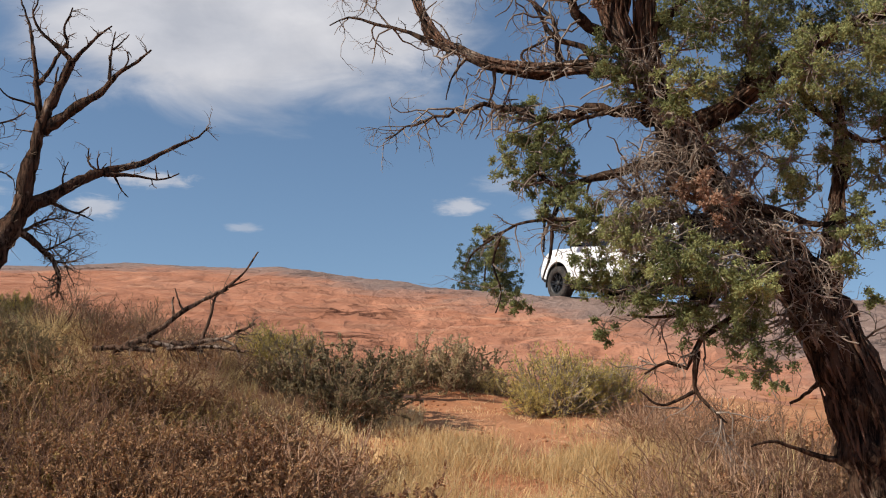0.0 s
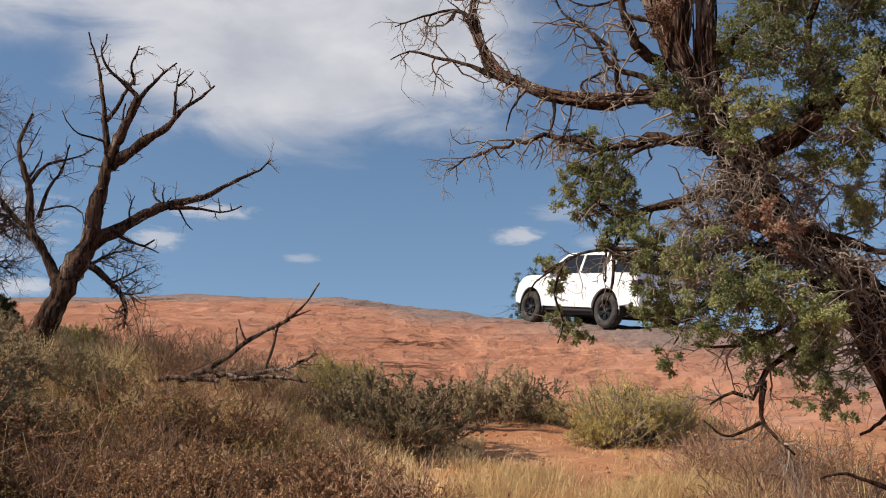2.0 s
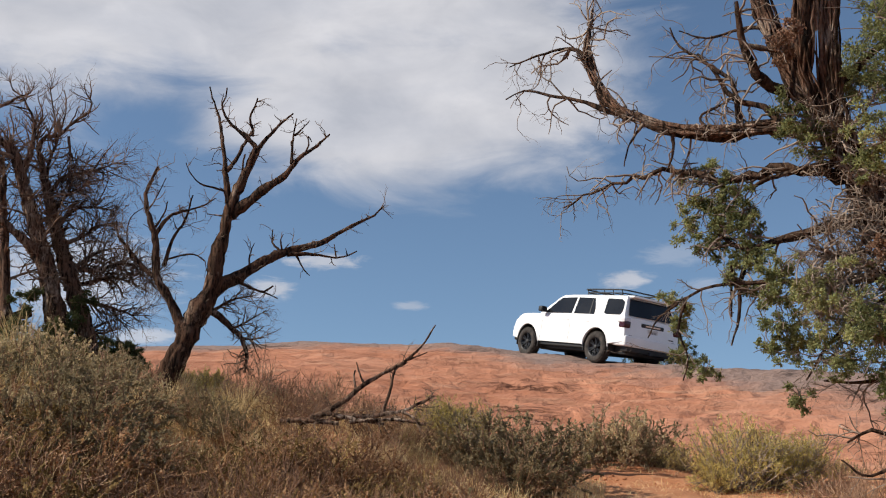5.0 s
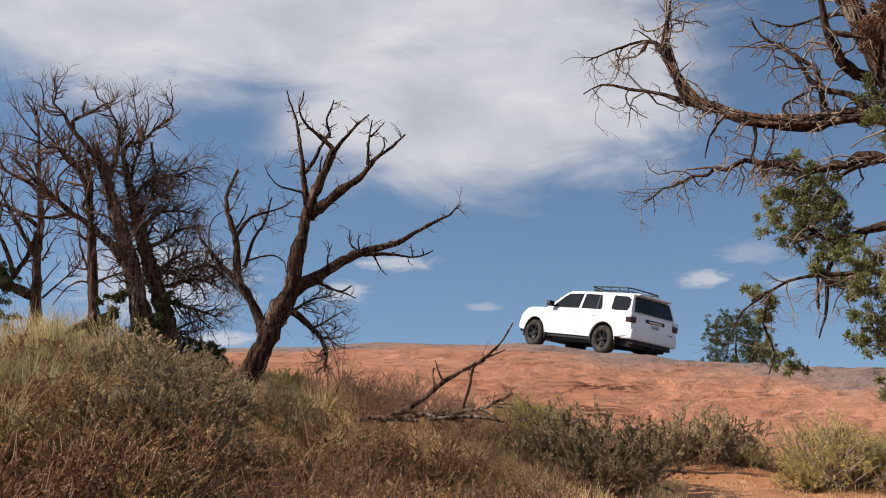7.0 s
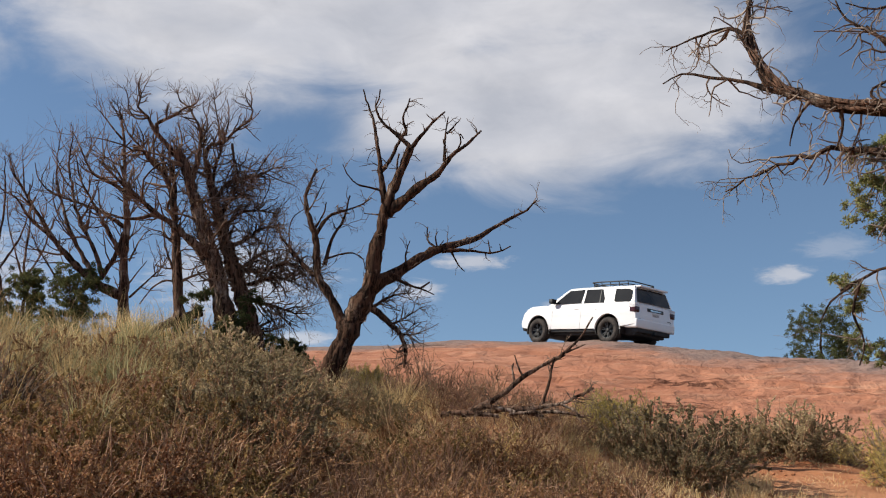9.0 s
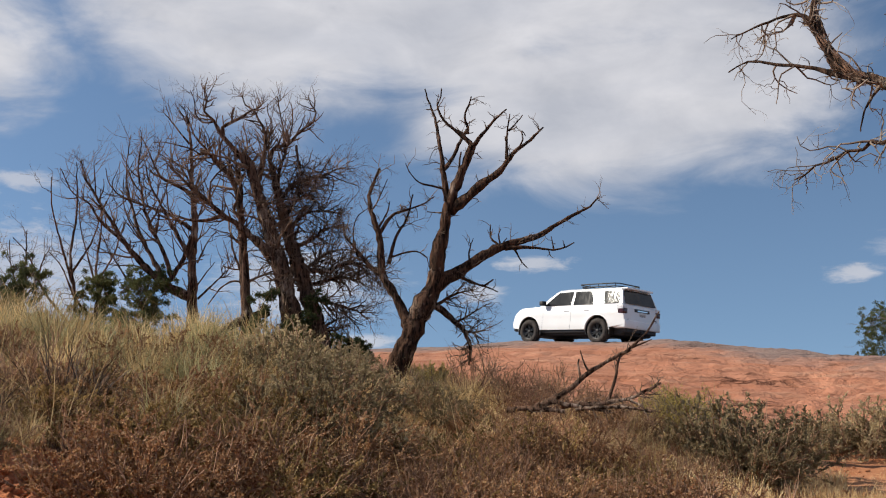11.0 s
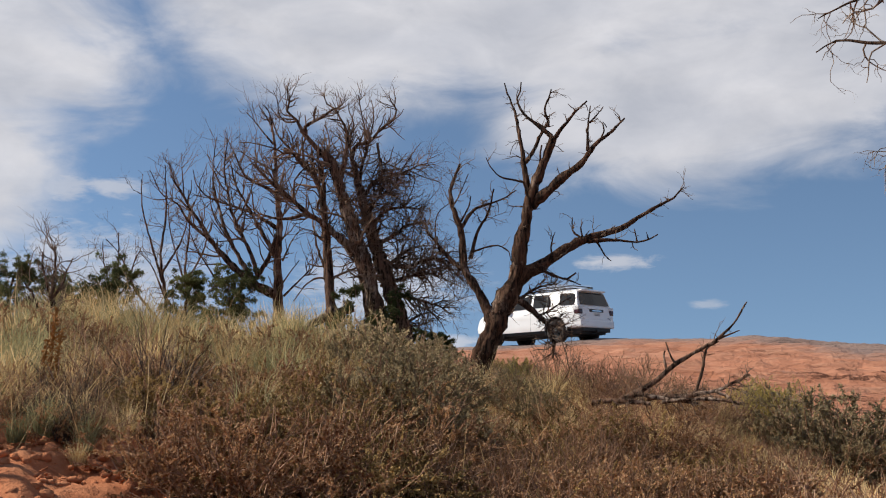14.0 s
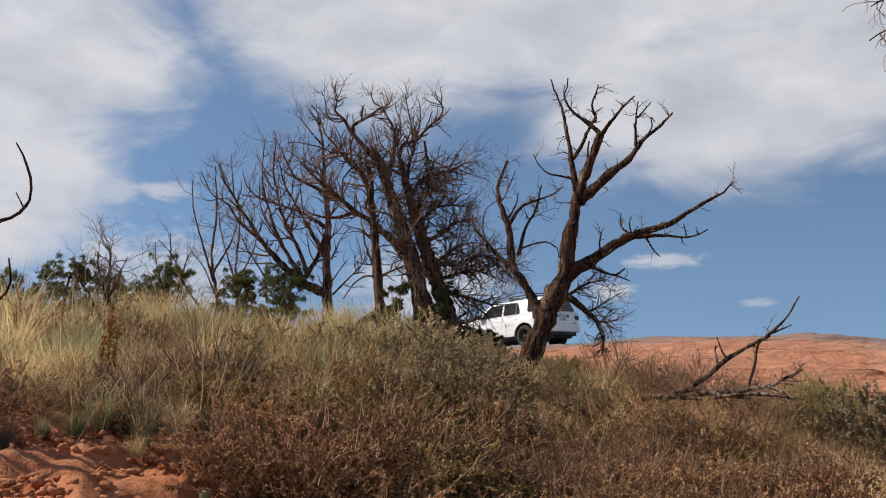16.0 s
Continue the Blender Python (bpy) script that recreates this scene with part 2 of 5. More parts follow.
OLIVE_GRASS = material("olive_grass", leaf_nodes((0.20, 0.195, 0.095), (0.36, 0.335, 0.17), (0.58, 0.51, 0.30)), 0.75, thin=0.4)
CACTUS = material("cactus_pad", grain_nodes((0.09, 0.10, 0.04), (0.19, 0.18, 0.08), 14.0), 0.6)
STALK = material("orange_stalk", leaf_nodes((0.28, 0.13, 0.04), (0.46, 0.23, 0.08)), 0.8)
PAINT = material("white_paint", grain_nodes((0.78, 0.78, 0.77), (0.82, 0.82, 0.81), 2.0, 0.0), 0.22)
GLASS = material("tinted_glass", grain_nodes((0.012, 0.013, 0.015), (0.02, 0.021, 0.023), 1.3, 0.16, 0.05), 0.05)
BLACK = material("black_plastic", grain_nodes((0.012, 0.012, 0.012), (0.022, 0.022, 0.022), 30.0), 0.6)
RUBBER = material("tyre_rubber", grain_nodes((0.028, 0.026, 0.025), (0.080, 0.068, 0.060), 8.0), 0.85)
RIM = material("matt_black_rim", grain_nodes((0.018, 0.018, 0.019), (0.03, 0.03, 0.031), 20.0), 0.4, 0.5)
RED_LENS = material("smoked_red_lens", grain_nodes((0.035, 0.008, 0.008), (0.06, 0.012, 0.012), 10.0), 0.12)
CLEAR_LENS = material("clear_lens", grain_nodes((0.55, 0.55, 0.56), (0.7, 0.7, 0.71), 10.0), 0.12)
CHROME = material("chrome", grain_nodes((0.6, 0.6, 0.6), (0.7, 0.7, 0.7), 5.0, 0.0), 0.15, 1.0)
PLATE = material("plate", grain_nodes((0.55, 0.52, 0.48), (0.65, 0.62, 0.58), 10.0), 0.5)
SEAM = material("seam", grain_nodes((0.20, 0.20, 0.20), (0.24, 0.24, 0.24), 10.0), 0.6)

GLASS.node_tree.nodes["Principled BSDF"].inputs["Specular IOR Level"].default_value = 0.3


# ---------------------------------------------------------------- mesh helpers
class Acc:
    """Gathers tubes and blades into one mesh."""

    def __init__(self):
        self.v, self.q, self.t, self.n = [], [], [], 0

    def tube(self, pts, radii, sides=5, ridged=0.0, rng=None):
        P = np.asarray(pts, float)
        R = np.asarray(radii, float)
        T = np.gradient(P, axis=0)
        T /= np.linalg.norm(T, axis=1, keepdims=True) + 1e-9
        ref = np.array((0.31, 0.85, 0.42)) if abs(T[:, 1].mean()) < 0.8 else np.array((0.9, 0.1, 0.42))
        U = np.cross(T, ref)
        U /= np.linalg.norm(U, axis=1, keepdims=True) + 1e-9
        W = np.cross(T, U)
        a = np.arange(sides) * (2 * math.pi / sides)
        r = np.repeat(R[:, None], sides, 1)
        if ridged:
            k = np.arange(len(P))[:, None] * 0.12
            groove, other = rng.standard_normal(sides), rng.standard_normal(sides)
            s = 0.5 + 0.5 * np.sin(k * 1.3 + rng.uniform(0, 6))
            r = r * (1 + ridged * (np.sin(3 * a + k) * 0.5 + np.sin(5 * a - 1.7 * k + 1) * 0.35 + 0.75 * (groove * s + other * (1 - s))) + ridged * 0.3 * rng.standard_normal(r.shape))
        V = P[:, None] + r[..., None] * (np.cos(a)[None, :, None] * U[:, None] + np.sin(a)[None, :, None] * W[:, None])
        n, s = len(P), sides
        i = (np.arange(n - 1)[:, None] * s + np.arange(s)[None]).ravel()
        j = (np.arange(n - 1)[:, None] * s + (np.arange(s)[None] + 1) % s).ravel()
        self.q.append(np.stack([i, j, j + s, i + s], 1) + self.n)
        self.v.append(V.reshape(-1, 3))
        self.n += n * s

    def spikes(self, base, tip, width):
        """Three-sided spikes from base to tip."""
        base, tip, width = np.asarray(base, float), np.asarray(tip, float), np.broadcast_to(width, (len(base),))
        d = tip - base
        d /= np.linalg.norm(d, axis=1, keepdims=True) + 1e-9
        u = np.cross(d, (0.37, 0.61, 0.70))
        u /= np.linalg.norm(u, axis=1, keepdims=True) + 1e-9
        w = np.cross(d, u)
        m = base + (tip - base) * 0.45
        k = width[:, None]
        V = np.stack([base, m + u * k, m + (-0.5 * u + 0.87 * w) * k, m + (-0.5 * u - 0.87 * w) * k, tip], 1)
        f = np.array([(0, 2, 1), (0, 3, 2), (0, 1, 3), (1, 2, 4), (2, 3, 4), (3, 1, 4)])
        self.t.append((f[None] + (np.arange(len(base)) * 5)[:, None, None] + self.n).reshape(-1, 3))
        self.v.append(V.reshape(-1, 3))
        self.n += 5 * len(base)

    def leaves(self, base, way, length, width, rng):
        """Small folded leaves of two triangles."""
        k = len(base)
        way = way / (np.linalg.norm(way, axis=1, keepdims=True) + 1e-9)
        u = np.cross(way, rng.standard_normal((k, 3)))
        u /= np.linalg.norm(u, axis=1, keepdims=True) + 1e-9
        length, width = np.broadcast_to(length, (k,))[:, None], np.broadcast_to(width, (k,))[:, None]
        V = np.stack([base, base + way * length * 0.5 + u * width, base + way * length, base + way * length * 0.5 - u * width + np.cross(way, u) * width * 0.6], 1)
        f = np.array([(0, 1, 2), (0, 2, 3)])
        self.t.append((f[None] + (np.arange(k) * 4)[:, None, None] + self.n).reshape(-1, 3))
        self.v.append(V.reshape(-1, 3))
        self.n += 4 * k

    def blades(self, base, lean, height, width, rng):
        """Grass blades bent over in three steps."""
        k = len(base)
        ang = rng.uniform(0, 2 * math.pi, k)
        side = np.stack([np.cos(ang), np.sin(ang), 0 * ang], 1) * np.broadcast_to(width, (k,))[:, None]
        h = np.broadcast_to(height, (k,))[:, None]
        up = np.array((0, 0, 1.0))
        size = np.linalg.norm(lean, axis=1, keepdims=True)
        curl = rng.standard_normal((k, 3)) * 0.16
        p1, p2 = base + up * h * 0.42 + lean * h * 0.18, base + up * h * (0.78 - 0.12 * size) + (lean + curl) * h * 0.5
        p3 = base + up * h * (0.98 - 0.55 * size) + (lean + curl * 1.6) * h * 1.0
        V = np.stack([base - side, base + side, p1 + side * 0.8, p1 - side * 0.8, p2 + side * 0.5, p2 - side * 0.5, p3], 1)
        f = np.array([(0, 1, 2), (0, 2, 3), (3, 2, 4), (3, 4, 5), (5, 4, 6)])
        self.t.append((f[None] + (np.arange(k) * 7)[:, None, None] + self.n).reshape(-1, 3))
        self.v.append(V.reshape(-1, 3))
        self.n += 7 * k

    def mesh(self, name, *mats, smooth=False):
        me = bpy.data.meshes.new(name)
        V = np.concatenate(self.v) if self.v else np.zeros((0, 3))
        Q = np.concatenate(self.q) if self.q else np.zeros((0, 4), int)
        T = np.concatenate(self.t) if self.t else np.zeros((0, 3), int)
        me.vertices.add(len(V))
        me.vertices.foreach_set("co", V.astype(np.float32).ravel())
        me.loops.add(Q.size + T.size)
        me.loops.foreach_set("vertex_index", np.concatenate([Q.ravel(), T.ravel()]).astype(np.int32))
        me.polygons.add(len(Q) + len(T))
        me.polygons.foreach_set("loop_start", np.concatenate([np.arange(len(Q)) * 4, Q.size + np.arange(len(T)) * 3]).astype(np.int32))
        me.update(calc_edges=True)
        for m in mats:
            me.materials.append(m)
        if smooth:
            me.polygons.foreach_set("use_smooth", np.ones(len(Q) + len(T), bool))
        me.validate()
        return me


def part(name, data, parent, label=""):
    """Links mesh data as one part under a thing or a part."""
    ob = new(name, data)
    ob.parent = parent
    return tagged(ob, label)


def from_bm(name, bm, mat, smooth=False):
    me = bpy.data.meshes.new(name)
    bm.normal_update()
    bm.to_mesh(me)
    bm.free()
    me.materials.append(mat)
    if smooth:
        me.polygons.foreach_set("use_smooth", [True] * len(me.polygons))
    return me


def smooth_line(pts, step):
    """Catmull-Rom through the points, about one point per step."""
    P = np.asarray(pts, float)
    P = np.vstack([2 * P[0] - P[1], P, 2 * P[-1] - P[-2]])
    out = []
    for k in range(1, len(P) - 2):
        n = max(1, int(np.linalg.norm(P[k + 1] - P[k]) / step))
        for s in np.arange(n) / n:
            a, b, c, d = P[k - 1], P[k], P[k + 1], P[k + 2]
            out.append(0.5 * (2 * b + (c - a) * s + (2 * a - 5 * b + 4 * c - d) * s * s + (3 * b - a - 3 * c + d) * s ** 3))
    out.append(P[-2])
    return np.array(out)

# ---------------------------------------------------------------- ground
AZ = np.array((-60, -35, -20, -10, 0, 10, 20, 35, 60.0))
RINGS = ((0.0, (0, 0, 0, 0, 0, 0, 0, 0, 0)), (2.2, (.1, .12, .12, .1, .05, 0, 0, .1, .1)), (4.0, (.95, .95, .62, .45, .38, .36, .40, .5, .5)),
         (6.0, (1.45, 1.42, 1.10, .88, .82, .64, .6, .62, .6)), (9.0, (1.95, 1.92, 1.70, 1.42, 1.42, .88, .8, .72, .7)),
         (11.0, (2.15, 2.2, 2.10, 1.68, 1.48, 1.0, .88, .78, .7)), (13.5, (2.2, 2.25, 2.15, 1.62, 1.42, 1.05, .92, .82, .7)))
CREST_AZ = (-60, -35, -20, -12, -5, -2.5, 0, 2, 4.6, 7, 9.2, 12.8, 16, 21, 26, 35, 60)
CREST_Z = (2.0, 2.2, 2.7, 3.35, 3.42, 3.39, 3.31, 3.23, 3.23, 3.06, 2.84, 2.56, 2.41, 2.24, 2.10, 2.15, 2.0)
CREST_R = (36, 36, 37, 36.5, 34, 33, 32, 31.3, 30.2, 29.1, 28, 26, 24.3, 22.5, 21, 21, 21)


def ground_z(x, y, rough=True):
    """Height of the ground: a low wash by the camera, a bank that rises to the left, and a slickrock slab behind."""
    x, y = np.asarray(x, float), np.asarray(y, float)
    az, r = np.degrees(np.arctan2(x, y)), np.hypot(x, y)
    back = np.clip((np.abs(az) - 70) / 60, 0, 1)
    a = np.clip(az, -60, 60)
    rows = [np.interp(a, AZ, h) for _, h in RINGS]
    radii = [q for q, _ in RINGS]
    z = rows[0]
    for k in range(len(radii) - 1):
        s = np.clip((r - radii[k]) / (radii[k + 1] - radii[k]), 0, 1)
        s = 0.5 * s + 0.5 * s * s * (3 - 2 * s)
        z = np.where(r > radii[k], rows[k] + (rows[k + 1] - rows[k]) * s, z)
    # smoothed crest over azimuth
    zc = sum(np.interp(a + d, CREST_AZ, CREST_Z) for d in (-1.0, 0, 1.0)) / 3
    rc = sum(np.interp(a + d, CREST_AZ, CREST_R) for d in (-1.5, 0, 1.5)) / 3
    s = np.clip((r - 13.5) / (rc - 13.5), 0, None)
    slab = rows[-1] + (zc - rows[-1]) * np.where(s < 1, 1.12 * s - 0.12 * s * s, 1.0)
    slab = slab - 0.035 * np.clip(r - rc, 0, 6) - 0.012 * np.maximum(r - rc - 6, 0)
    z = np.where(r > 13.5, slab, z)
    z = z * (1 - back)
    return np.where(r > 45, z + (np.minimum(z, 1.0) - 8 - z) * np.clip((r - 45) / 200, 0, 1), z)


def make_ground():
    az = np.concatenate([np.arange(-180, -46, 4.0), np.arange(-46, 46.01, 0.22), np.arange(50, 180, 4.0)])
    r = np.concatenate([np.linspace(0.3, 3, 14), np.linspace(3.08, 14, 130), np.linspace(14.1, 40, 190), np.geomspace(41, 4000, 40)])
    A, Rr = np.meshgrid(np.radians(az), r)
    X, Y = Rr * np.sin(A), Rr * np.cos(A)
    Z = ground_z(X, Y)
    # lumps of soil, ledges and hollows of rock
    for i in range(Z.shape[0]):
        rr = r[i]
        if rr > 60:
            continue
        for j in range(Z.shape[1]):
            if abs(az[j]) > 46:
                continue
            x, y = X[i, j], Y[i, j]
            if rr < 13.5:
                k = 1.0 + 0.8 * max(0.0, min(1.0, (-24 - az[j]) / 6)) * max(0.0, min(1.0, (7.5 - rr) / 1.5))
                Z[i, j] += 0.05 * k * noise.fractal(Vector((x * 1.3 * k, y * 1.3 * k, 0)), 0.9, 2.1, 4) * min(1, rr / 4)
            else:
                k = min(1.0, (rr - 13.5) / 2)
                n = noise.fractal(Vector((x * 0.35, y * 0.5, 2)), 0.9, 2.0, 3)
                led = noise.fractal(Vector((x * 0.5 + 7, y * 1.6, 5)), 0.8, 2.2, 4)
                shelf = 2.4 * noise.fractal(Vector((x * 0.22 + 3, y * 0.34 - 0.12 * x, 9)), 0.85, 2.1, 4)
                step = shelf - math.floor(shelf)
                near = 1 - min(1, max(0, rr - 19) / 14)
                Z[i, j] += k * (0.05 * n + 0.06 * (abs(led) ** 0.6 * math.copysign(1, led)) * near + 0.026 * led)
                Z[i, j] += k * (0.045 + 0.035 * near) * (min(1.0, step * 5) - step)
    nr, na = Z.shape
    acc = Acc()
    acc.v.append(np.stack([X, Y, Z], -1).reshape(-1, 3))
    i, j = np.meshgrid(np.arange(nr - 1), np.arange(na), indexing="ij")
    i, j = i.ravel(), j.ravel()
    j2 = (j + 1) % na
    acc.q.append(np.stack([i * na + j, i * na + j2, (i + 1) * na + j2, (i + 1) * na + j], 1)[:, ::-1])
    centre = len(acc.v[0])
    acc.v.append(np.array([(0, 0, 0.0)]))
    acc.t.append(np.stack([np.arange(na), np.full(na, centre), (np.arange(na) + 1) % na], 1)[:, ::-1])
    me = acc.mesh("ground", SOIL, ROCK, smooth=True)
    q = acc.q[0]
    V = acc.v[0]
    mid = V[q].mean(1)
    edge = 12.6 + 0.7 * np.sin(mid[:, 0] * 1.9) + 0.5 * np.sin(mid[:, 0] * 4.3 + mid[:, 1] * 2.0)
    idx = (np.hypot(mid[:, 0], mid[:, 1]) > edge).astype(np.int32)
    me.polygons.foreach_set("material_index", np.concatenate([idx, np.zeros(na, np.int32)]))
    tagged(new("ground", me), "red sandy soil rising to a bare orange slickrock slab", "ground", kind="structure")


make_ground()


def polar(az, r):
    x, y = r * math.sin(radians(az)), r * math.cos(radians(az))
    return x, y, float(ground_z(x, y))

# ---------------------------------------------------------------- trees
def wander(p, d, length, n, bend, rng, lift=0.0):
    """A crooked line of n steps."""
    pts, d = [np.array(p, float)], np.array(d, float)
    for _ in range(n):
        d = d + rng.standard_normal(3) * bend + (0, 0, lift)
        d /= np.linalg.norm(d) + 1e-9
        pts.append(pts[-1] + d * (length / n))
    return np.array(pts), d


def sprout(acc, p, d, length, r, depth, rng, bend=0.25, lift=0.0, kids=3, shrink=0.6, sides=4):
    """A twig with its side twigs."""
    n = 4 if depth == 0 else 6
    pts, _ = wander(p, d, length, n, bend, rng, lift)
    acc.tube(pts, np.linspace(r, r * 0.4, n + 1), sides if r > 0.006 else 3)
    if depth:
        for _ in range(kids):
            k = rng.integers(1, n)
            t = pts[k + 1] - pts[k]
            t /= np.linalg.norm(t)
            side = rng.standard_normal(3)
            side -= t * side.dot(t)
            side /= np.linalg.norm(side) + 1e-9
            sprout(acc, pts[k], t * 0.6 + side * 0.9, length * shrink * rng.uniform(0.6, 1.15), r * 0.6 * (1 - 0.4 * k / n), depth - 1, rng, bend, lift, kids, shrink, sides)


class Tree:
    """A tree drawn limb by limb on a grid in the plane across the view, with depth added; u is the grid's step in metres."""

    def __init__(self, name, place, turn, u, origin, seed, bark, twig, label, category, group="", skew=(0, 0), eye=(0, -10, 0)):
        self.root = tagged(new(name), label, category, group)
        self.root.matrix_world = pose(*place, 0, 0, turn)
        self.u, self.o, self.skew, self.eye, self.rng = u, np.array(origin, float), skew, np.array(eye, float), np.random.default_rng(seed)
        self.bark, self.twig, self.lines = bark, twig, []

    def at(self, gx, gy, depth=0.0):
        x, z = gx - self.o[0], self.o[1] - gy
        p = np.array((x * self.u + z * self.skew[0], 0.0, z * self.u * 1.015 + x * self.skew[1]))
        way = p - self.eye
        return p + way * (depth / way[1])

    def limb(self, pts, r0, r1, drift=None, name="branch", sides=14, ridged=0.10, knot=0.25):
        rng = self.rng
        P = np.array([self.at(x, y) for x, y in pts])
        y0 = 0.0
        if self.lines:
            every = np.vstack([l for l, _ in self.lines])
            y0 = every[np.argmin(((every - P[0])[:, (0, 2)] ** 2).sum(1)), 1]
        size = np.linalg.norm(P[-1] - P[0])
        drift = rng.uniform(-0.45, 0.45) if drift is None else drift
        s = np.linspace(0, 1, len(P))
        P = np.array([self.at(x, y, y0 + drift * size * k) for (x, y), k in zip(pts, s)])
        L = smooth_line(P, max(0.02, min(0.05, size / 12)))
        m = len(L)
        L[1:-1] += rng.standard_normal((m - 2, 3)) * min(r0, 0.03) * knot * 0.45
        R = (r0 + (r1 - r0) * np.linspace(0, 1, m) ** 0.8) * (1 + 0.10 * rng.standard_normal(m))
        acc = Acc()
        acc.tube(L, np.maximum(R, 0.0015), sides if r0 > 0.02 else 5, ridged if r0 > 0.015 else 0.0, rng)
        part(name, acc.mesh(name, self.bark), self.root)
        self.lines.append((L, R))
        return L

    def twigs(self, count, length, r, depth=1, bend=0.28, lift=0.0, kids=3, only=None, outer=0.3, name="twig_growth", away=(0, 0, 0)):
        rng, acc = self.rng, Acc()
        lines = self.lines if only is None else [self.lines[k] for k in only]
        w = np.array([np.linalg.norm(np.diff(l, axis=0), axis=1).sum() for l, _ in lines])
        for _ in range(count):
            l, R = lines[rng.choice(len(lines), p=w / w.sum())]
            k = int(len(l) * min(0.999, outer + (1 - outer) * rng.random()))
            k = min(k, len(l) - 2)
            t = l[k + 1] - l[k]
            t /= np.linalg.norm(t) + 1e-9
            side = rng.standard_normal(3)
            side -= t * side.dot(t)
            side /= np.linalg.norm(side) + 1e-9
            sprout(acc, l[k], t * 0.7 + side + np.array(away), length * rng.uniform(0.4, 1.2), min(r, R[k] * 0.7), depth, rng, bend, lift, kids)
        tagged(part(name, acc.mesh(name, self.twig), self.root), kind="stuff")

    def leafy(self, gx, gy, radius, depth, count, mat, size=0.03, flat=1.0):
        """A clump of scale-leaved sprigs round a grid place."""
        rng, acc = self.rng, Acc()
        c, R = self.at(gx, gy, depth), radius * self.u
        subs = rng.standard_normal((max(5, count // 34), 3))
        subs /= np.linalg.norm(subs, axis=1, keepdims=True)
        subs *= rng.uniform(0.3, 1.3, (len(subs), 1)) * R * np.array((1, 1.2, flat)) * rng.uniform(0.7, 1.25, 3)
        subs += c
        for s in subs:
            k = 34
            d = rng.standard_normal((k, 3)) + (0, 0, 0.45)
            d /= np.linalg.norm(d, axis=1, keepdims=True)
            b = s + d * rng.uniform(0.02, 0.19, (k, 1)) * R * rng.uniform(0.5, 1.25) * np.array((1, 1, 0.8))
            tip = b + d * size * rng.uniform(0.6, 1.5, (k, 1)) + rng.standard_normal((k, 3)) * size * 0.35
            acc.spikes(b, tip, size * 0.10)
            for _ in range(4):
                f = rng.uniform(0.05, 0.9, (k, 1))
                acc.leaves(b + (tip - b) * f, d * 0.7 + rng.standard_normal((k, 3)) * 0.8, size * rng.uniform(0.4, 0.85, k), size * 0.185, rng)
            pts, _ = wander(c, s - c, np.linalg.norm(s - c) + 0.02, 4, 0.35, rng)
            acc_t = self.stems
            acc_t.tube(pts, np.linspace(0.0035, 0.0015, 5), 3)
        tagged(part("foliage", acc.mesh("foliage", mat), self.root), kind="stuff")


def view_plane(az, r, dz=0.0):
    x, y, z = polar(az, r)
    return (x, y, z + dz), -az


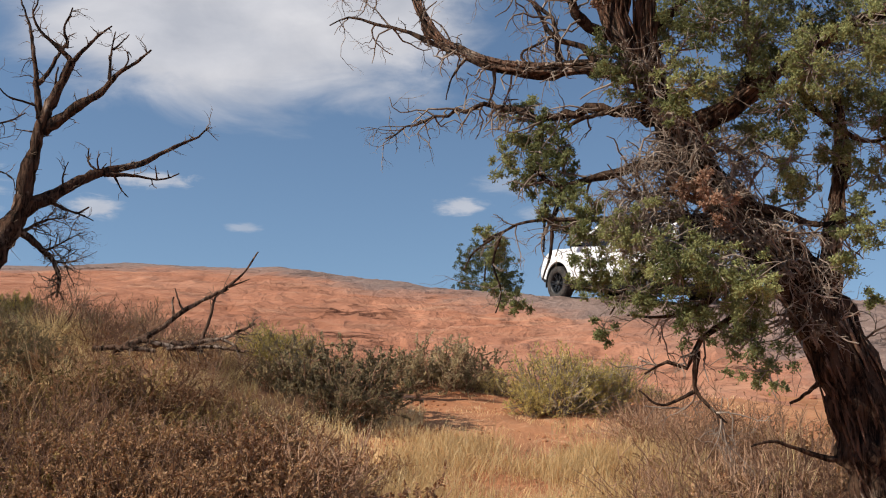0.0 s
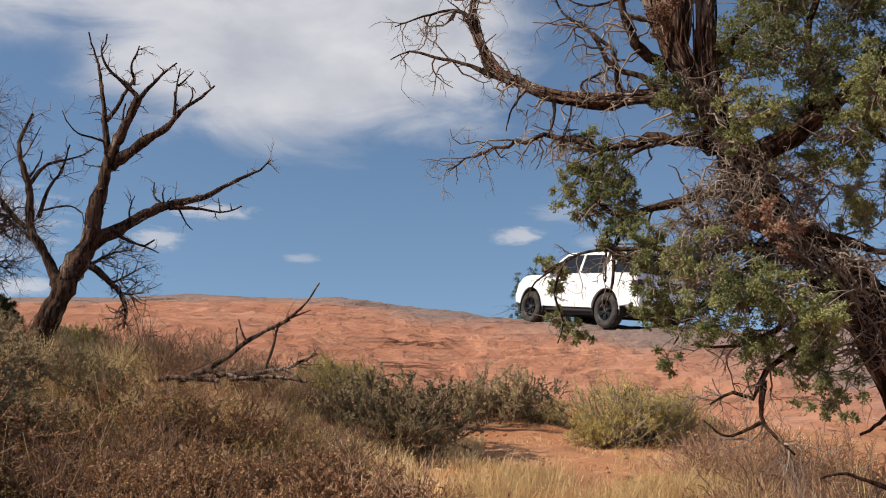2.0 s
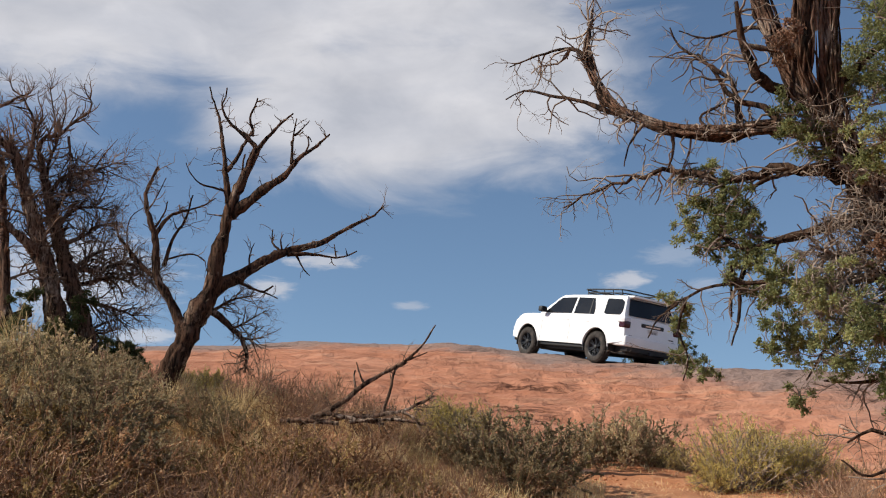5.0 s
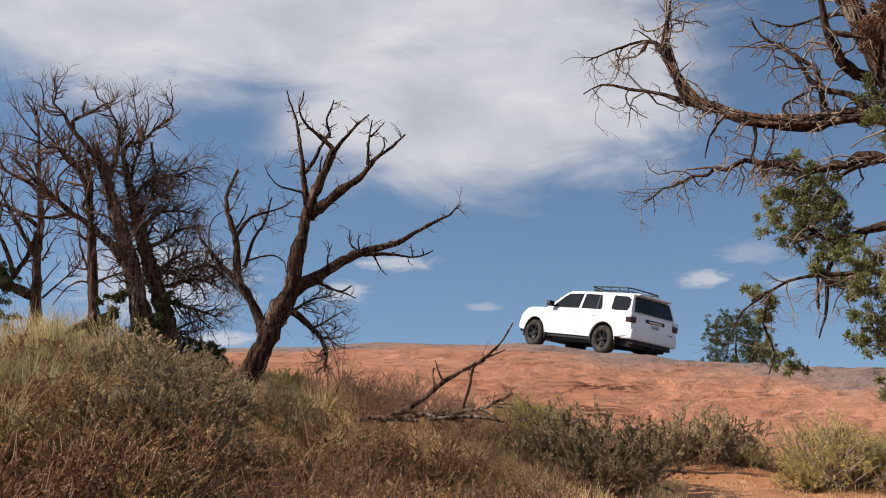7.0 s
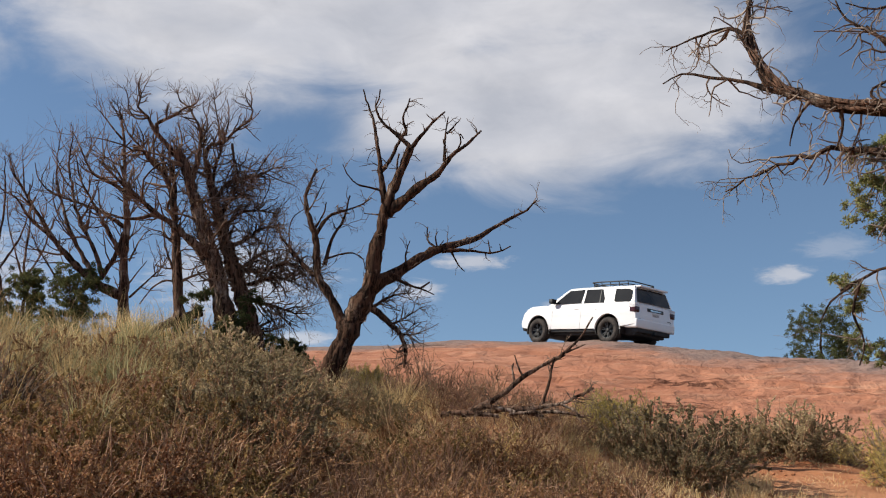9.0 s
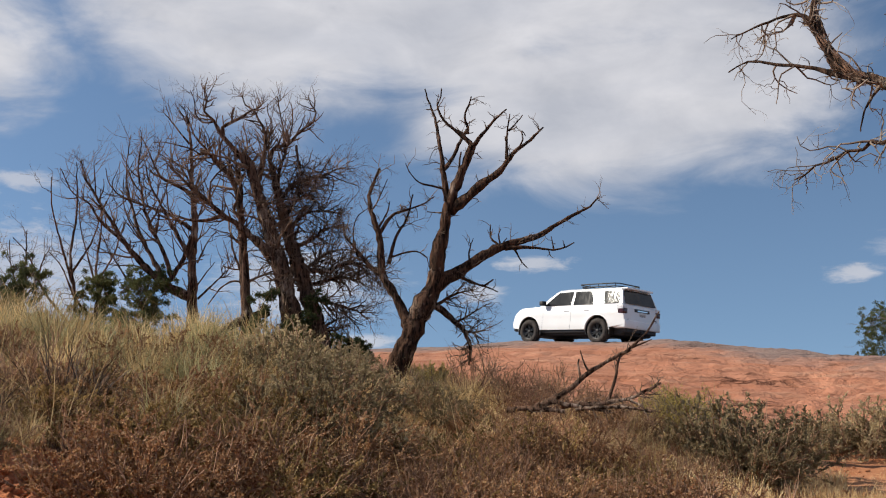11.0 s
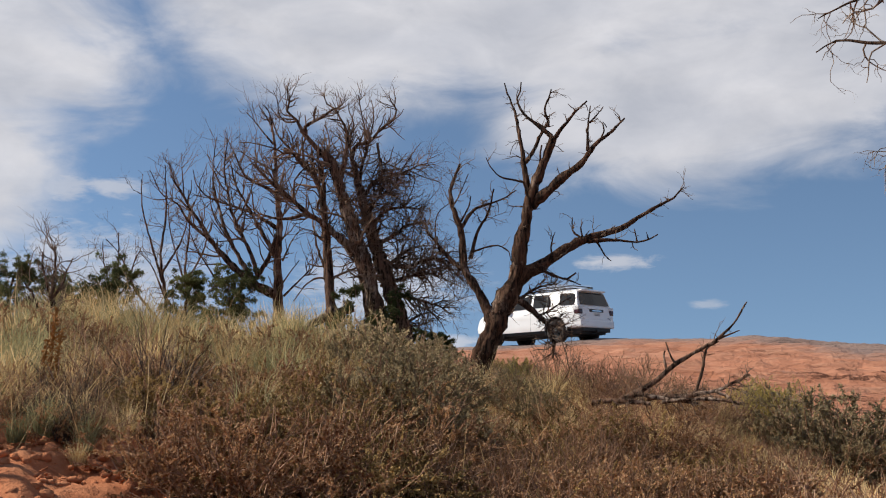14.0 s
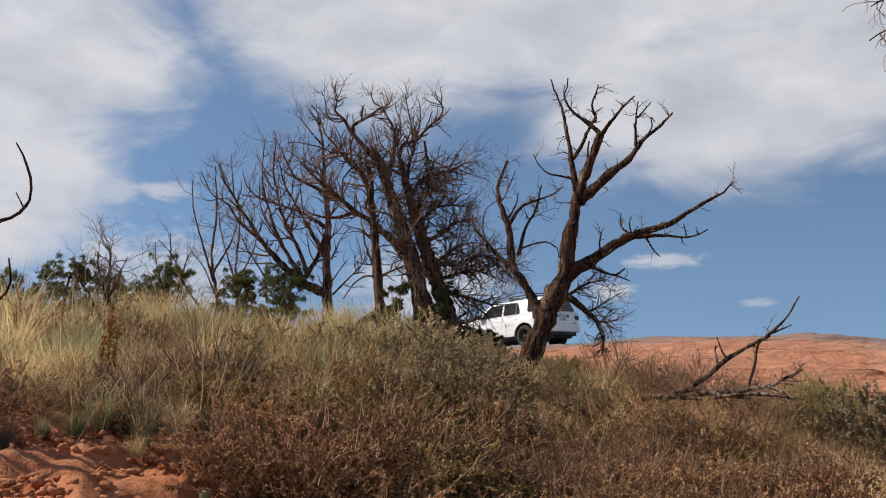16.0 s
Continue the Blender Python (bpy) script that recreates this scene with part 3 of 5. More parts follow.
def dead_tree():
    """The lone dead tree with one long low arm."""
    place, turn = view_plane(-10.9, 10.0)
    T = Tree("dead_tree", (place[0], place[1], 1.60), turn, 0.003214, (91, 950), 11, BARK_DEAD, TWIG, "leaning dead juniper with bare dark forked limbs", "dead tree", "", (-0.000050, 0.000094), (0, -10.0, 0))
    T.limb([(52, 1060), (85, 955), (110, 880), (150, 790), (190, 700), (225, 640), (245, 600)], 0.120, 0.092, 0, "trunk", 30, 0.11)
    T.limb([(160, 775), (142, 725), (112, 660), (75, 600), (68, 520), (63, 465), (40, 400), (35, 350), (50, 310), (68, 268)], 0.062, 0.012, 0.15)
    T.limb([(235, 630), (245, 540), (265, 460), (280, 390), (318, 295), (350, 222), (358, 200)], 0.085, 0.036, -0.1)
    T.limb([(285, 410), (330, 370), (390, 320), (440, 285), (470, 245), (500, 215), (545, 185), (582, 148)], 0.052, 0.008, -0.3)
    T.limb([(240, 620), (290, 600), (340, 570), (400, 535), (450, 515), (520, 497), (570, 480), (620, 450), (680, 420), (720, 400), (752, 368)], 0.068, 0.006, 0.2)
    T.limb([(275, 370), (265, 290), (262, 240), (250, 160), (240, 100), (222, 50), (213, 18)], 0.036, 0.006, 0.3)
    T.limb([(356, 205), (350, 192), (310, 155), (270, 118), (250, 70), (262, 45), (265, 18)], 0.026, 0.006, 0.2)
    T.limb([(344, 165), (345, 145), (335, 110), (350, 72), (358, 45)], 0.016, 0.006)
    T.limb([(358, 205), (390, 168), (430, 122), (468, 88)], 0.026, 0.007, -0.3)
    T.limb([(268, 275), (300, 232), (325, 178), (343, 150)], 0.022, 0.012, 0.1)
    T.limb([(314, 302), (316, 250), (322, 220)], 0.014, 0.007)
    T.limb([(463, 245), (466, 180), (475, 122), (478, 104)], 0.018, 0.006)
    T.limb([(472, 158), (498, 132), (518, 108)], 0.012, 0.004)
    T.limb([(503, 213), (516, 185), (514, 158), (525, 175)], 0.011, 0.004)
    T.limb([(320, 385), (368, 352), (402, 322)], 0.018, 0.007)
    T.limb([(450, 522), (530, 522), (600, 532), (640, 523), (666, 511)], 0.024, 0.006)
    T.limb([(432, 512), (408, 490), (408, 448)], 0.016, 0.005)
    T.limb([(436, 508), (432, 480), (440, 462)], 0.010, 0.004)
    T.limb([(446, 505), (458, 490)], 0.009, 0.004)
    T.limb([(476, 518), (490, 545), (505, 572), (521, 586)], 0.013, 0.004)
    T.limb([(340, 570), (340, 530), (353, 490)], 0.012, 0.004)
    T.limb([(602, 530), (595, 490)], 0.009, 0.004)
    T.limb([(636, 523), (631, 503)], 0.008, 0.004)
    T.limb([(300, 600), (340, 620), (380, 635), (412, 617)], 0.022, 0.006)
    T.limb([(375, 632), (425, 655)], 0.012, 0.005)
    T.limb([(230, 690), (290, 740), (325, 785), (335, 830), (330, 870)], 0.045, 0.012, -0.3)
    T.limb([(235, 690), (300, 655), (352, 650)], 0.020, 0.006)
    T.limb([(290, 745), (340, 720), (390, 690)], 0.014, 0.004)
    T.limb([(310, 770), (350, 775), (385, 770)], 0.012, 0.004)
    T.limb([(280, 340), (230, 325), (190, 315), (160, 280), (148, 252)], 0.014, 0.004)
    T.limb([(262, 410), (212, 405)], 0.010, 0.004)
    T.limb([(62, 590), (30, 560), (0, 520), (-40, 470), (-45, 430)], 0.026, 0.006, 0.3)
    T.limb([(66, 470), (100, 420), (130, 402), (190, 385), (236, 358)], 0.020, 0.005)
    T.limb([(92, 560), (120, 470), (150, 425), (170, 350)], 0.022, 0.007)
    T.limb([(66, 445), (90, 402), (98, 370)], 0.014, 0.005)
    T.limb([(100, 540), (165, 525), (205, 540), (216, 575)], 0.012, 0.004)
    T.limb([(0, 540), (-15, 480), (-5, 420), (30, 390)], 0.012, 0.004)
    T.limb([(40, 400), (60, 370), (92, 300)], 0.010, 0.004)
    T.twigs(130, 0.15, 0.007, 1, 0.3, 0.02, 2, outer=0.1)
    T.twigs(60, 0.22, 0.006, 1, 0.3, 0, 2)
    T.twigs(55, 0.30, 0.007, 2, 0.3, -0.02, 3, only=(25, 27, 28, 26), outer=0.2)
    T.twigs(30, 0.28, 0.005, 2, 0.3, 0, 3, only=(31, 32, 33, 35, 1), outer=0.3)


def dead_clump():
    """The thicket of dead junipers on the bank."""
    place, turn = view_plane(-15.55, 11.0)
    T = Tree("dead_juniper", (place[0], place[1], 2.11), turn, 0.006146, (756, 600), 21, BARK_GREY, TWIG_DEAD, "broad dead juniper with a dense grey crown of bare branches", "dead tree", "dead junipers", (0.000003, -0.000026), (0, -11.0, -0.62))
    T.limb([(747, 640), (742, 590), (730, 540), (715, 480), (700, 430), (685, 380), (668, 330), (655, 290), (640, 265)], 0.145, 0.040, 0, "trunk", 28, 0.12)
    T.limb([(792, 640), (778, 570), (757, 505), (735, 445), (718, 390), (704, 335), (694, 290)], 0.115, 0.030, 0.1, "trunk", 22, 0.13)
    T.limb([(662, 630), (655, 540), (650, 480), (645, 420), (640, 370), (632, 330), (618, 300), (603, 285), (585, 270), (570, 262)], 0.080, 0.014, 0.15, "trunk", 18, 0.13)
    T.limb([(704, 455), (672, 422), (640, 395), (610, 375), (580, 350), (555, 330), (530, 305), (512, 288)], 0.060, 0.007, -0.2)
    T.limb([(650, 285), (630, 262), (605, 235), (590, 210), (575, 195), (578, 170), (572, 148)], 0.040, 0.005, 0.1)
    T.limb([(608, 236), (606, 222), (622, 212), (640, 202), (655, 190), (672, 182), (677, 163)], 0.022, 0.004, -0.2)
    T.limb([(668, 330), (674, 300), (681, 260), (678, 225), (668, 205), (658, 190), (645, 180), (637, 158)], 0.034, 0.004, 0.2)
    T.limb([(696, 300), (690, 272), (700, 253), (720, 250), (735, 232), (750, 218), (766, 205), (769, 190), (760, 175), (755, 158)], 0.030, 0.004, -0.1)
    T.limb([(704, 340), (706, 300), (716, 265), (722, 240), (728, 205), (724, 172)], 0.026, 0.004, 0.2)
    T.limb([(716, 262), (713, 225), (706, 195), (700, 163)], 0.014, 0.004)
    T.limb([(707, 352), (730, 320), (760, 308), (790, 300), (808, 290), (832, 284)], 0.030, 0.004, 0.2)
    T.limb([(776, 304), (790, 280), (800, 265), (813, 248)], 0.012, 0.003)
    T.limb([(640, 370), (641, 335), (636, 300), (645, 278), (650, 250), (641, 218)], 0.030, 0.004, 0.2)
    T.limb([(620, 305), (600, 288), (580, 262), (560, 240), (549, 215), (541, 195), (530, 183)], 0.024, 0.004, -0.2)
    T.limb([(610, 376), (580, 386), (550, 385), (530, 378), (515, 370), (498, 364)], 0.022, 0.004, 0.2)
    T.limb([(580, 350), (562, 335), (546, 310), (536, 290), (526, 268)], 0.018, 0.004)
    T.limb([(728, 452), (770, 470), (800, 465), (830, 455), (860, 460), (884, 478)], 0.042, 0.005, -0.3)
    T.limb([(735, 482), (770, 492), (810, 480), (840, 485), (872, 500)], 0.034, 0.004, 0.2)
    T.limb([(742, 500), (780, 520), (820, 530), (850, 540), (878, 540)], 0.034, 0.004, -0.1)
    T.limb([(736, 430), (765, 415), (792, 395), (820, 388)], 0.026, 0.004, 0.2)
    T.limb([(722, 402), (750, 372), (782, 365), (816, 370)], 0.026, 0.004, -0.2)
    T.limb([(716, 382), (740, 345), (765, 330), (772, 303)], 0.022, 0.005, 0.1)
    T.limb([(692, 540), (650, 555), (620, 570), (596, 592)], 0.055, 0.030, -0.2)
    T.limb([(664, 520), (640, 490), (612, 500), (590, 530)], 0.016, 0.006)
    T.limb([(770, 560), (800, 572), (835, 562)], 0.022, 0.004)
    T.limb([(655, 500), (634, 450), (625, 410), (628, 385)], 0.020, 0.005)
    T.limb([(690, 290), (686, 250), (692, 215), (683, 190), (684, 176)], 0.018, 0.004)
    T.limb([(735, 250), (740, 290), (745, 320), (740, 350)], 0.016, 0.006)
    T.limb([(750, 470), (790, 440), (825, 432), (850, 440)], 0.022, 0.004, 0.3)
    T.limb([(590, 212), (572, 214), (560, 200), (556, 175), (548, 157)], 0.014, 0.003)
    T.twigs(200, 0.27, 0.010, 1, 0.20, 0.12, 3, only=(4, 5, 6, 7, 8, 9, 12, 13, 15, 26, 29), outer=0.2)
    T.twigs(48, 0.55, 0.016, 2, 0.24, 0.03, 3, only=(0, 0, 1, 1, 2, 2, 3), outer=0.35)
    T.twigs(110, 0.32, 0.010, 1, 0.22, 0.12, 3, only=(0, 1, 2, 3, 3, 14), outer=0.45)
    T.twigs(360, 0.40, 0.0085, 2, 0.24, 0.01, 3, only=(10, 16, 17, 18, 19, 20, 21, 24, 27, 28), outer=0.15)
    T.twigs(150, 0.34, 0.006, 2, 0.30, -0.03, 3, only=(0, 1, 16, 19, 20), outer=0.25)
    T.stems = Acc()
    for gx, gy, rad, dep in ((680, 535, 20, -.2), (692, 512, 13, -.2), (668, 562, 18, -.3), (770, 522, 20, -.2), (758, 560, 18, -.3), (812, 592, 26, .1), (842, 602, 24, .1), (722, 600, 22, -.3)):
        T.leafy(gx, gy, rad, dep, 420, JUNIPER_FAR, 0.030)
    tagged(part("twig_growth", T.stems.mesh("twig_growth", TWIG_DEAD), T.root), kind="stuff")

    place, turn = view_plane(-21.17, 12.6)
    T = Tree("dead_juniper", (place[0], place[1], 2.29), turn, 0.006865, (575, 590), 22, BARK_GREY, TWIG_DEAD, "slender dead juniper with upswept bare dark branches", "dead tree", "dead junipers", (-0.000110, 0.000085), (0, -12.6, -0.8))
    T.limb([(569, 640), (565, 590), (561, 540), (560, 490), (559, 440), (562, 390), (557, 330), (556, 280), (552, 230), (545, 200)], 0.085, 0.008, 0, "trunk", 22, 0.12)
    T.limb([(561, 522), (530, 507), (500, 487), (470, 457), (445, 427), (430, 402), (410, 372), (395, 345), (378, 315), (370, 283)], 0.058, 0.005, 0.1)
    T.limb([(446, 428), (420, 405), (400, 385), (385, 360), (360, 345), (346, 320), (336, 300)], 0.022, 0.004)
    T.limb([(396, 348), (393, 310), (390, 268)], 0.011, 0.003)
    T.limb([(520, 500), (497, 462), (480, 430), (465, 395), (455, 360), (448, 330), (446, 290), (452, 238)], 0.034, 0.004, 0.2)
    T.limb([(478, 430), (452, 387), (441, 350), (442, 308)], 0.016, 0.004)
    T.limb([(526, 490), (510, 442), (490, 402), (478, 370), (470, 330), (465, 290), (470, 250), (467, 228)], 0.032, 0.004, -0.2)
    T.limb([(556, 452), (530, 405), (505, 360), (486, 325), (476, 285), (466, 262)], 0.034, 0.004, 0.1)
    T.limb([(557, 340), (535, 326), (505, 311), (490, 285), (480, 260), (468, 240)], 0.024, 0.004, -0.1)
    T.limb([(560, 402), (520, 377), (490, 366), (460, 356), (435, 345), (416, 322), (411, 298)], 0.024, 0.004, 0.2)
    T.limb([(556, 300), (530, 286), (502, 270), (486, 254)], 0.015, 0.003)
    T.limb([(552, 250), (532, 226), (516, 206), (501, 190)], 0.015, 0.003)
    T.limb([(547, 215), (537, 195), (525, 178)], 0.009, 0.003)
    T.limb([(522, 492), (545, 452), (556, 420)], 0.030, 0.024)
    T.limb([(500, 478), (462, 466), (430, 466), (400, 460)], 0.013, 0.004)
    T.limb([(452, 492), (421, 442), (402, 402), (386, 392)], 0.014, 0.004)
    T.limb([(570, 522), (600, 492), (622, 470), (636, 440)], 0.016, 0.004)
    T.limb([(568, 460), (586, 422), (602, 402)], 0.014, 0.004)
    T.limb([(410, 372), (384, 350), (362, 352), (345, 352)], 0.010, 0.003)
    T.limb([(528, 400), (505, 405), (486, 392)], 0.009, 0.003)
    T.twigs(190, 0.36, 0.011, 1, 0.13, 0.17, 2, outer=0.25)
    T.twigs(30, 0.45, 0.014, 2, 0.22, 0.08, 2, outer=0.2)
    T.twigs(60, 0.30, 0.008, 1, 0.20, 0.08, 2, outer=0.2)

    for az, r, u, seed, dz in ((-27.9, 14.0, 0.0034, 23, 0), (-30.2, 14.6, 0.0022, 24, 0), (-26.6, 14.8, 0.0030, 25, 0.1), (-33.5, 9.5, 0.0011, 26, 0.1)):
        place, turn = view_plane(az, r)
        T = Tree("dead_sapling", (place[0], place[1], place[2] + dz), turn, u, (330, 770), seed, BARK_GREY, TWIG, "thin dead sapling with bare grey twigs", "dead tree", "dead saplings")
        T.limb([(335, 830), (330, 760), (350, 600), (325, 420), (340, 250), (330, 60)], 0.035, 0.006, 0, "trunk", 8)
        T.limb([(338, 680), (240, 560), (180, 430), (120, 360)], 0.022, 0.005)
        T.limb([(335, 520), (290, 380), (250, 240), (240, 120)], 0.018, 0.005)
        T.limb([(335, 480), (400, 360), (430, 250), (470, 150)], 0.018, 0.005)
        T.twigs(40, 0.35, 0.006, 2, 0.25, 0.08, 3, outer=0.2)


def side_branches():
    """A dead tree beyond the clip's left edge; two of its curved tips reach in."""
    place, turn = view_plane(-48.6, 6.0)
    T = Tree("dead_tree", (place[0], place[1], place[2] - 0.16), turn, 0.0033, (0, 700), 31, BARK_DEAD, TWIG, "bare dead tree with curved thin branch tips", "dead tree")
    T.limb([(0, 760), (0, 700), (20, 560), (10, 430), (30, 330)], 0.08, 0.03, 0, "trunk", 12)
    T.limb([(15, 480), (100, 400), (200, 385), (300, 352), (345, 310), (338, 255), (318, 215)], 0.03, 0.005, 0)
    T.limb([(336, 325), (322, 300)], 0.006, 0.003, 0)
    T.limb([(15, 560), (120, 540), (240, 520), (300, 485), (322, 450), (316, 410)], 0.022, 0.004, 0)
    T.limb([(20, 560), (-60, 460), (-100, 330), (-90, 200)], 0.03, 0.006)
    T.limb([(12, 420), (-20, 300), (10, 180)], 0.025, 0.006)
    T.twigs(25, 0.3, 0.006, 1, 0.3, 0.05, 2, only=(4, 5), outer=0.3)


def live_juniper():
    """The big leaning juniper with ragged foliage."""
    place, turn = view_plane(35.4, 4.85)
    T = Tree("juniper_tree", (place[0], place[1], 0.90), -24, 0.002516, (1481, 877), 41, BARK_LIVE, TWIG_PALE, "leaning old juniper with shaggy bark, dead limbs and olive foliage", "tree", "", (0, -0.000014), (-0.86, -4.68, 0.77))
    T.limb([(1600, 1010), (1570, 900), (1535, 780), (1505, 680), (1462, 590), (1410, 500), (1340, 415), (1275, 345), (1225, 270), (1185, 190), (1150, 120)], 0.175, 0.066, 0, "trunk", 36, 0.10)
    T.limb([(1155, 140), (1110, 60), (1075, -10), (1050, -90), (1030, -170)], 0.052, 0.034, 0.1)
    T.limb([(1150, 135), (1085, 127), (1030, 117), (960, 125), (880, 110), (820, 85), (770, 55), (742, 15), (728, -25), (722, -60), (732, -95), (738, -140)], 0.047, 0.007, 0.35, knot=0.7)
    T.limb([(800, 78), (760, 62), (720, 42), (650, 22), (600, 8), (562, 22)], 0.016, 0.004, 0.2)
    T.limb([(1200, 215), (1100, 197), (1030, 200), (960, 215), (925, 195), (860, 183), (790, 195), (730, 215), (675, 240)], 0.032, 0.004, 0.4, knot=0.7)
    T.limb([(1165, 140), (1152, 60), (1152, -20), (1160, -110), (1165, -200)], 0.042, 0.028, -0.1)
    T.limb([(1205, 240), (1300, 200), (1400, 120), (1500, 60), (1620, 10)], 0.05, 0.015, -0.2)
    T.limb([(1280, 350), (1370, 378), (1450, 402), (1540, 380)], 0.030, 0.006, -0.3)
    T.limb([(1425, 560), (1462, 510), (1470, 400), (1490, 300), (1480, 180)], 0.05, 0.012, 0.2)
    T.limb([(1330, 420), (1250, 400), (1180, 360), (1120, 345)], 0.035, 0.006, -0.3)
    T.limb([(1260, 390), (1130, 392), (1010, 392), (945, 395), (900, 412), (862, 432)], 0.022, 0.004, 0.25)
    T.limb([(1380, 500), (1300, 560), (1245, 600), (1222, 650), (1190, 638), (1150, 662)], 0.030, 0.004, -0.1)
    T.limb([(1240, 620), (1240, 690), (1290, 742)], 0.016, 0.005, -0.1)
    T.limb([(1235, 690), (1180, 715), (1140, 690)], 0.010, 0.004)
    T.limb([(1240, 330), (1180, 290), (1100, 310), (1000, 330), (950, 300)], 0.034, 0.008, 0.2)
    T.limb([(1010, 330), (990, 390), (985, 450), (970, 500)], 0.016, 0.004, 0)
    T.limb([(1290, 400), (1200, 440), (1130, 500), (1090, 560)], 0.022, 0.004, -0.2)
    T.limb([(1340, 440), (1280, 520), (1200, 560), (1120, 560)], 0.022, 0.004, 0.1)
    T.limb([(1085, 130), (1040, 80), (990, 60), (960, 10), (930, -30)], 0.02, 0.006)
    T.limb([(960, 125), (930, 90), (985, 60), (1000, 20)], 0.010, 0.003)
    T.limb([(1470, 640), (1420, 690), (1395, 705)], 0.016, 0.006, -0.2)
    T.limb([(1500, 800), (1430, 790), (1370, 770), (1330, 780)], 0.018, 0.004, -0.5)
    T.limb([(1300, 200), (1340, 120), (1330, 20), (1360, -80)], 0.03, 0.01)
    T.limb([(1400, 120), (1440, 200), (1520, 260), (1580, 250)], 0.022, 0.006, -0.3)
    T.limb([(880, 112), (880, 150), (870, 180)], 0.012, 0.004)
    T.limb([(975, 360), (972, 450)], 0.006, 0.005, 0)
    T.limb([(1090, 60), (1040, 30), (1010, -40), (1000, -120)], 0.03, 0.008)
    T.limb([(726, -45), (692, -66), (630, -60), (570, -42)], 0.014, 0.003, 0.1)
    T.limb([(1000, 110), (996, 73), (986, 25), (946, -8), (897, -48), (881, -85)], 0.018, 0.004, 0.1)
    T.limb([(1060, -60), (1019, -69), (946, -57), (897, -77)], 0.012, 0.003, 0.1)
    T.limb([(895, 414), (880, 470), (895, 520), (885, 560)], 0.008, 0.003, 0)
    T.limb([(880, 425), (845, 450), (825, 485)], 0.007, 0.003, 0)
    T.limb([(830, 90), (800, 130), (790, 170)], 0.010, 0.003, 0.1)
    T.limb([(1150, 130), (1114, 62), (1105, 0), (1118, -90), (1122, -200)], 0.048, 0.036, -0.15)
    T.limb([(1150, 60), (1200, 25), (1240, -10), (1290, -35), (1340, -80)], 0.026, 0.008, 0.2)
    T.limb([(1010, -35), (1050, -25), (1085, -20)], 0.012, 0.016, 0.1)
    T.limb([(1110, 200), (1150, 190), (1060, 205), (1000, 228)], 0.024, 0.006, -0.1)
    # pale snapped limbs in front of the trunk
    T.bark = BARK_SNAPPED
    for pts, r in (([(1265, 370), (1200, 345), (1150, 350), (1105, 330)], 0.017), ([(1250, 330), (1210, 280), (1160, 300), (1130, 285)], 0.015), ([(1290, 380), (1230, 385), (1170, 405), (1110, 400)], 0.018),
                   ([(1230, 290), (1190, 330), (1150, 380), (1140, 430)], 0.014), ([(1300, 400), (1350, 390), (1400, 420), (1450, 415)], 0.016), ([(1320, 420), (1290, 460), (1240, 470), (1200, 500)], 0.015),
                   ([(1280, 360), (1310, 300), (1350, 280), (1400, 300)], 0.016), ([(1345, 430), (1390, 450), (1440, 500), (1470, 520)], 0.014), ([(1240, 300), (1290, 270), (1330, 300)], 0.012), ([(1310, 410), (1250, 420), (1180, 450), (1130, 440)], 0.014)):
        T.limb(pts, r, 0.004, -0.45, "snapped_branch", knot=0.9)
    T.bark = BARK_LIVE
    snapped = tuple(range(len(T.lines) - 10, len(T.lines)))
    T.twigs(150, 0.24, 0.006, 2, 0.42, -0.04, 3, only=snapped, outer=0.2, name="dead_twig_growth", away=(0, -0.4, 0))
    T.twigs(165, 0.26, 0.0062, 2, 0.40, -0.10, 2, only=(2, 2, 3, 4, 4, 14, 18, 19, 24, 26, 27, 28, 29, 30), outer=0.2, name="dead_twig_growth")
    T.twigs(85, 0.24, 0.006, 2, 0.35, -0.07, 3, only=(9, 10, 11, 12, 16, 17), outer=0.1, name="dead_twig_growth")
    T.twigs(70, 0.25, 0.006, 2, 0.35, -0.03, 3, only=(0, 6, 7, 8, 22, 23), outer=0.3, name="dead_twig_growth")
    T.twigs(230, 0.34, 0.007, 2, 0.4, -0.06, 3, only=(0, 0, 9), outer=0.42, name="dead_twig_growth", away=(-0.3, -0.9, 0))
    # shaggy strips of bark and snapped twigs under the crown
    rng, acc = T.rng, Acc()
    for L, R in [l for l in T.lines if l[1].max() > 0.042]:
        for _ in range(int(len(L) * 3.2)):
            k = rng.integers(1, len(L) - 5)
            a = rng.uniform(0, 2 * math.pi)
            off = np.array((math.cos(a), -abs(math.sin(a)), 0.2 * rng.standard_normal())) * R[k] * 1.02
            m = min(len(L) - 1, k + rng.integers(3, 8))
            pts = np.linspace(L[k] + off, L[m] + off * R[m] / R[k] * rng.uniform(1.0, 1.18), 4) + rng.standard_normal((4, 3)) * 0.006
            acc.tube(pts, np.array((0.003, 0.008, 0.007, 0.002)) * rng.uniform(0.6, 1.3), 4)
    tagged(part("shaggy_bark", acc.mesh("shaggy_bark", BARK_GREY), T.root), kind="stuff")
    T.stems = Acc()
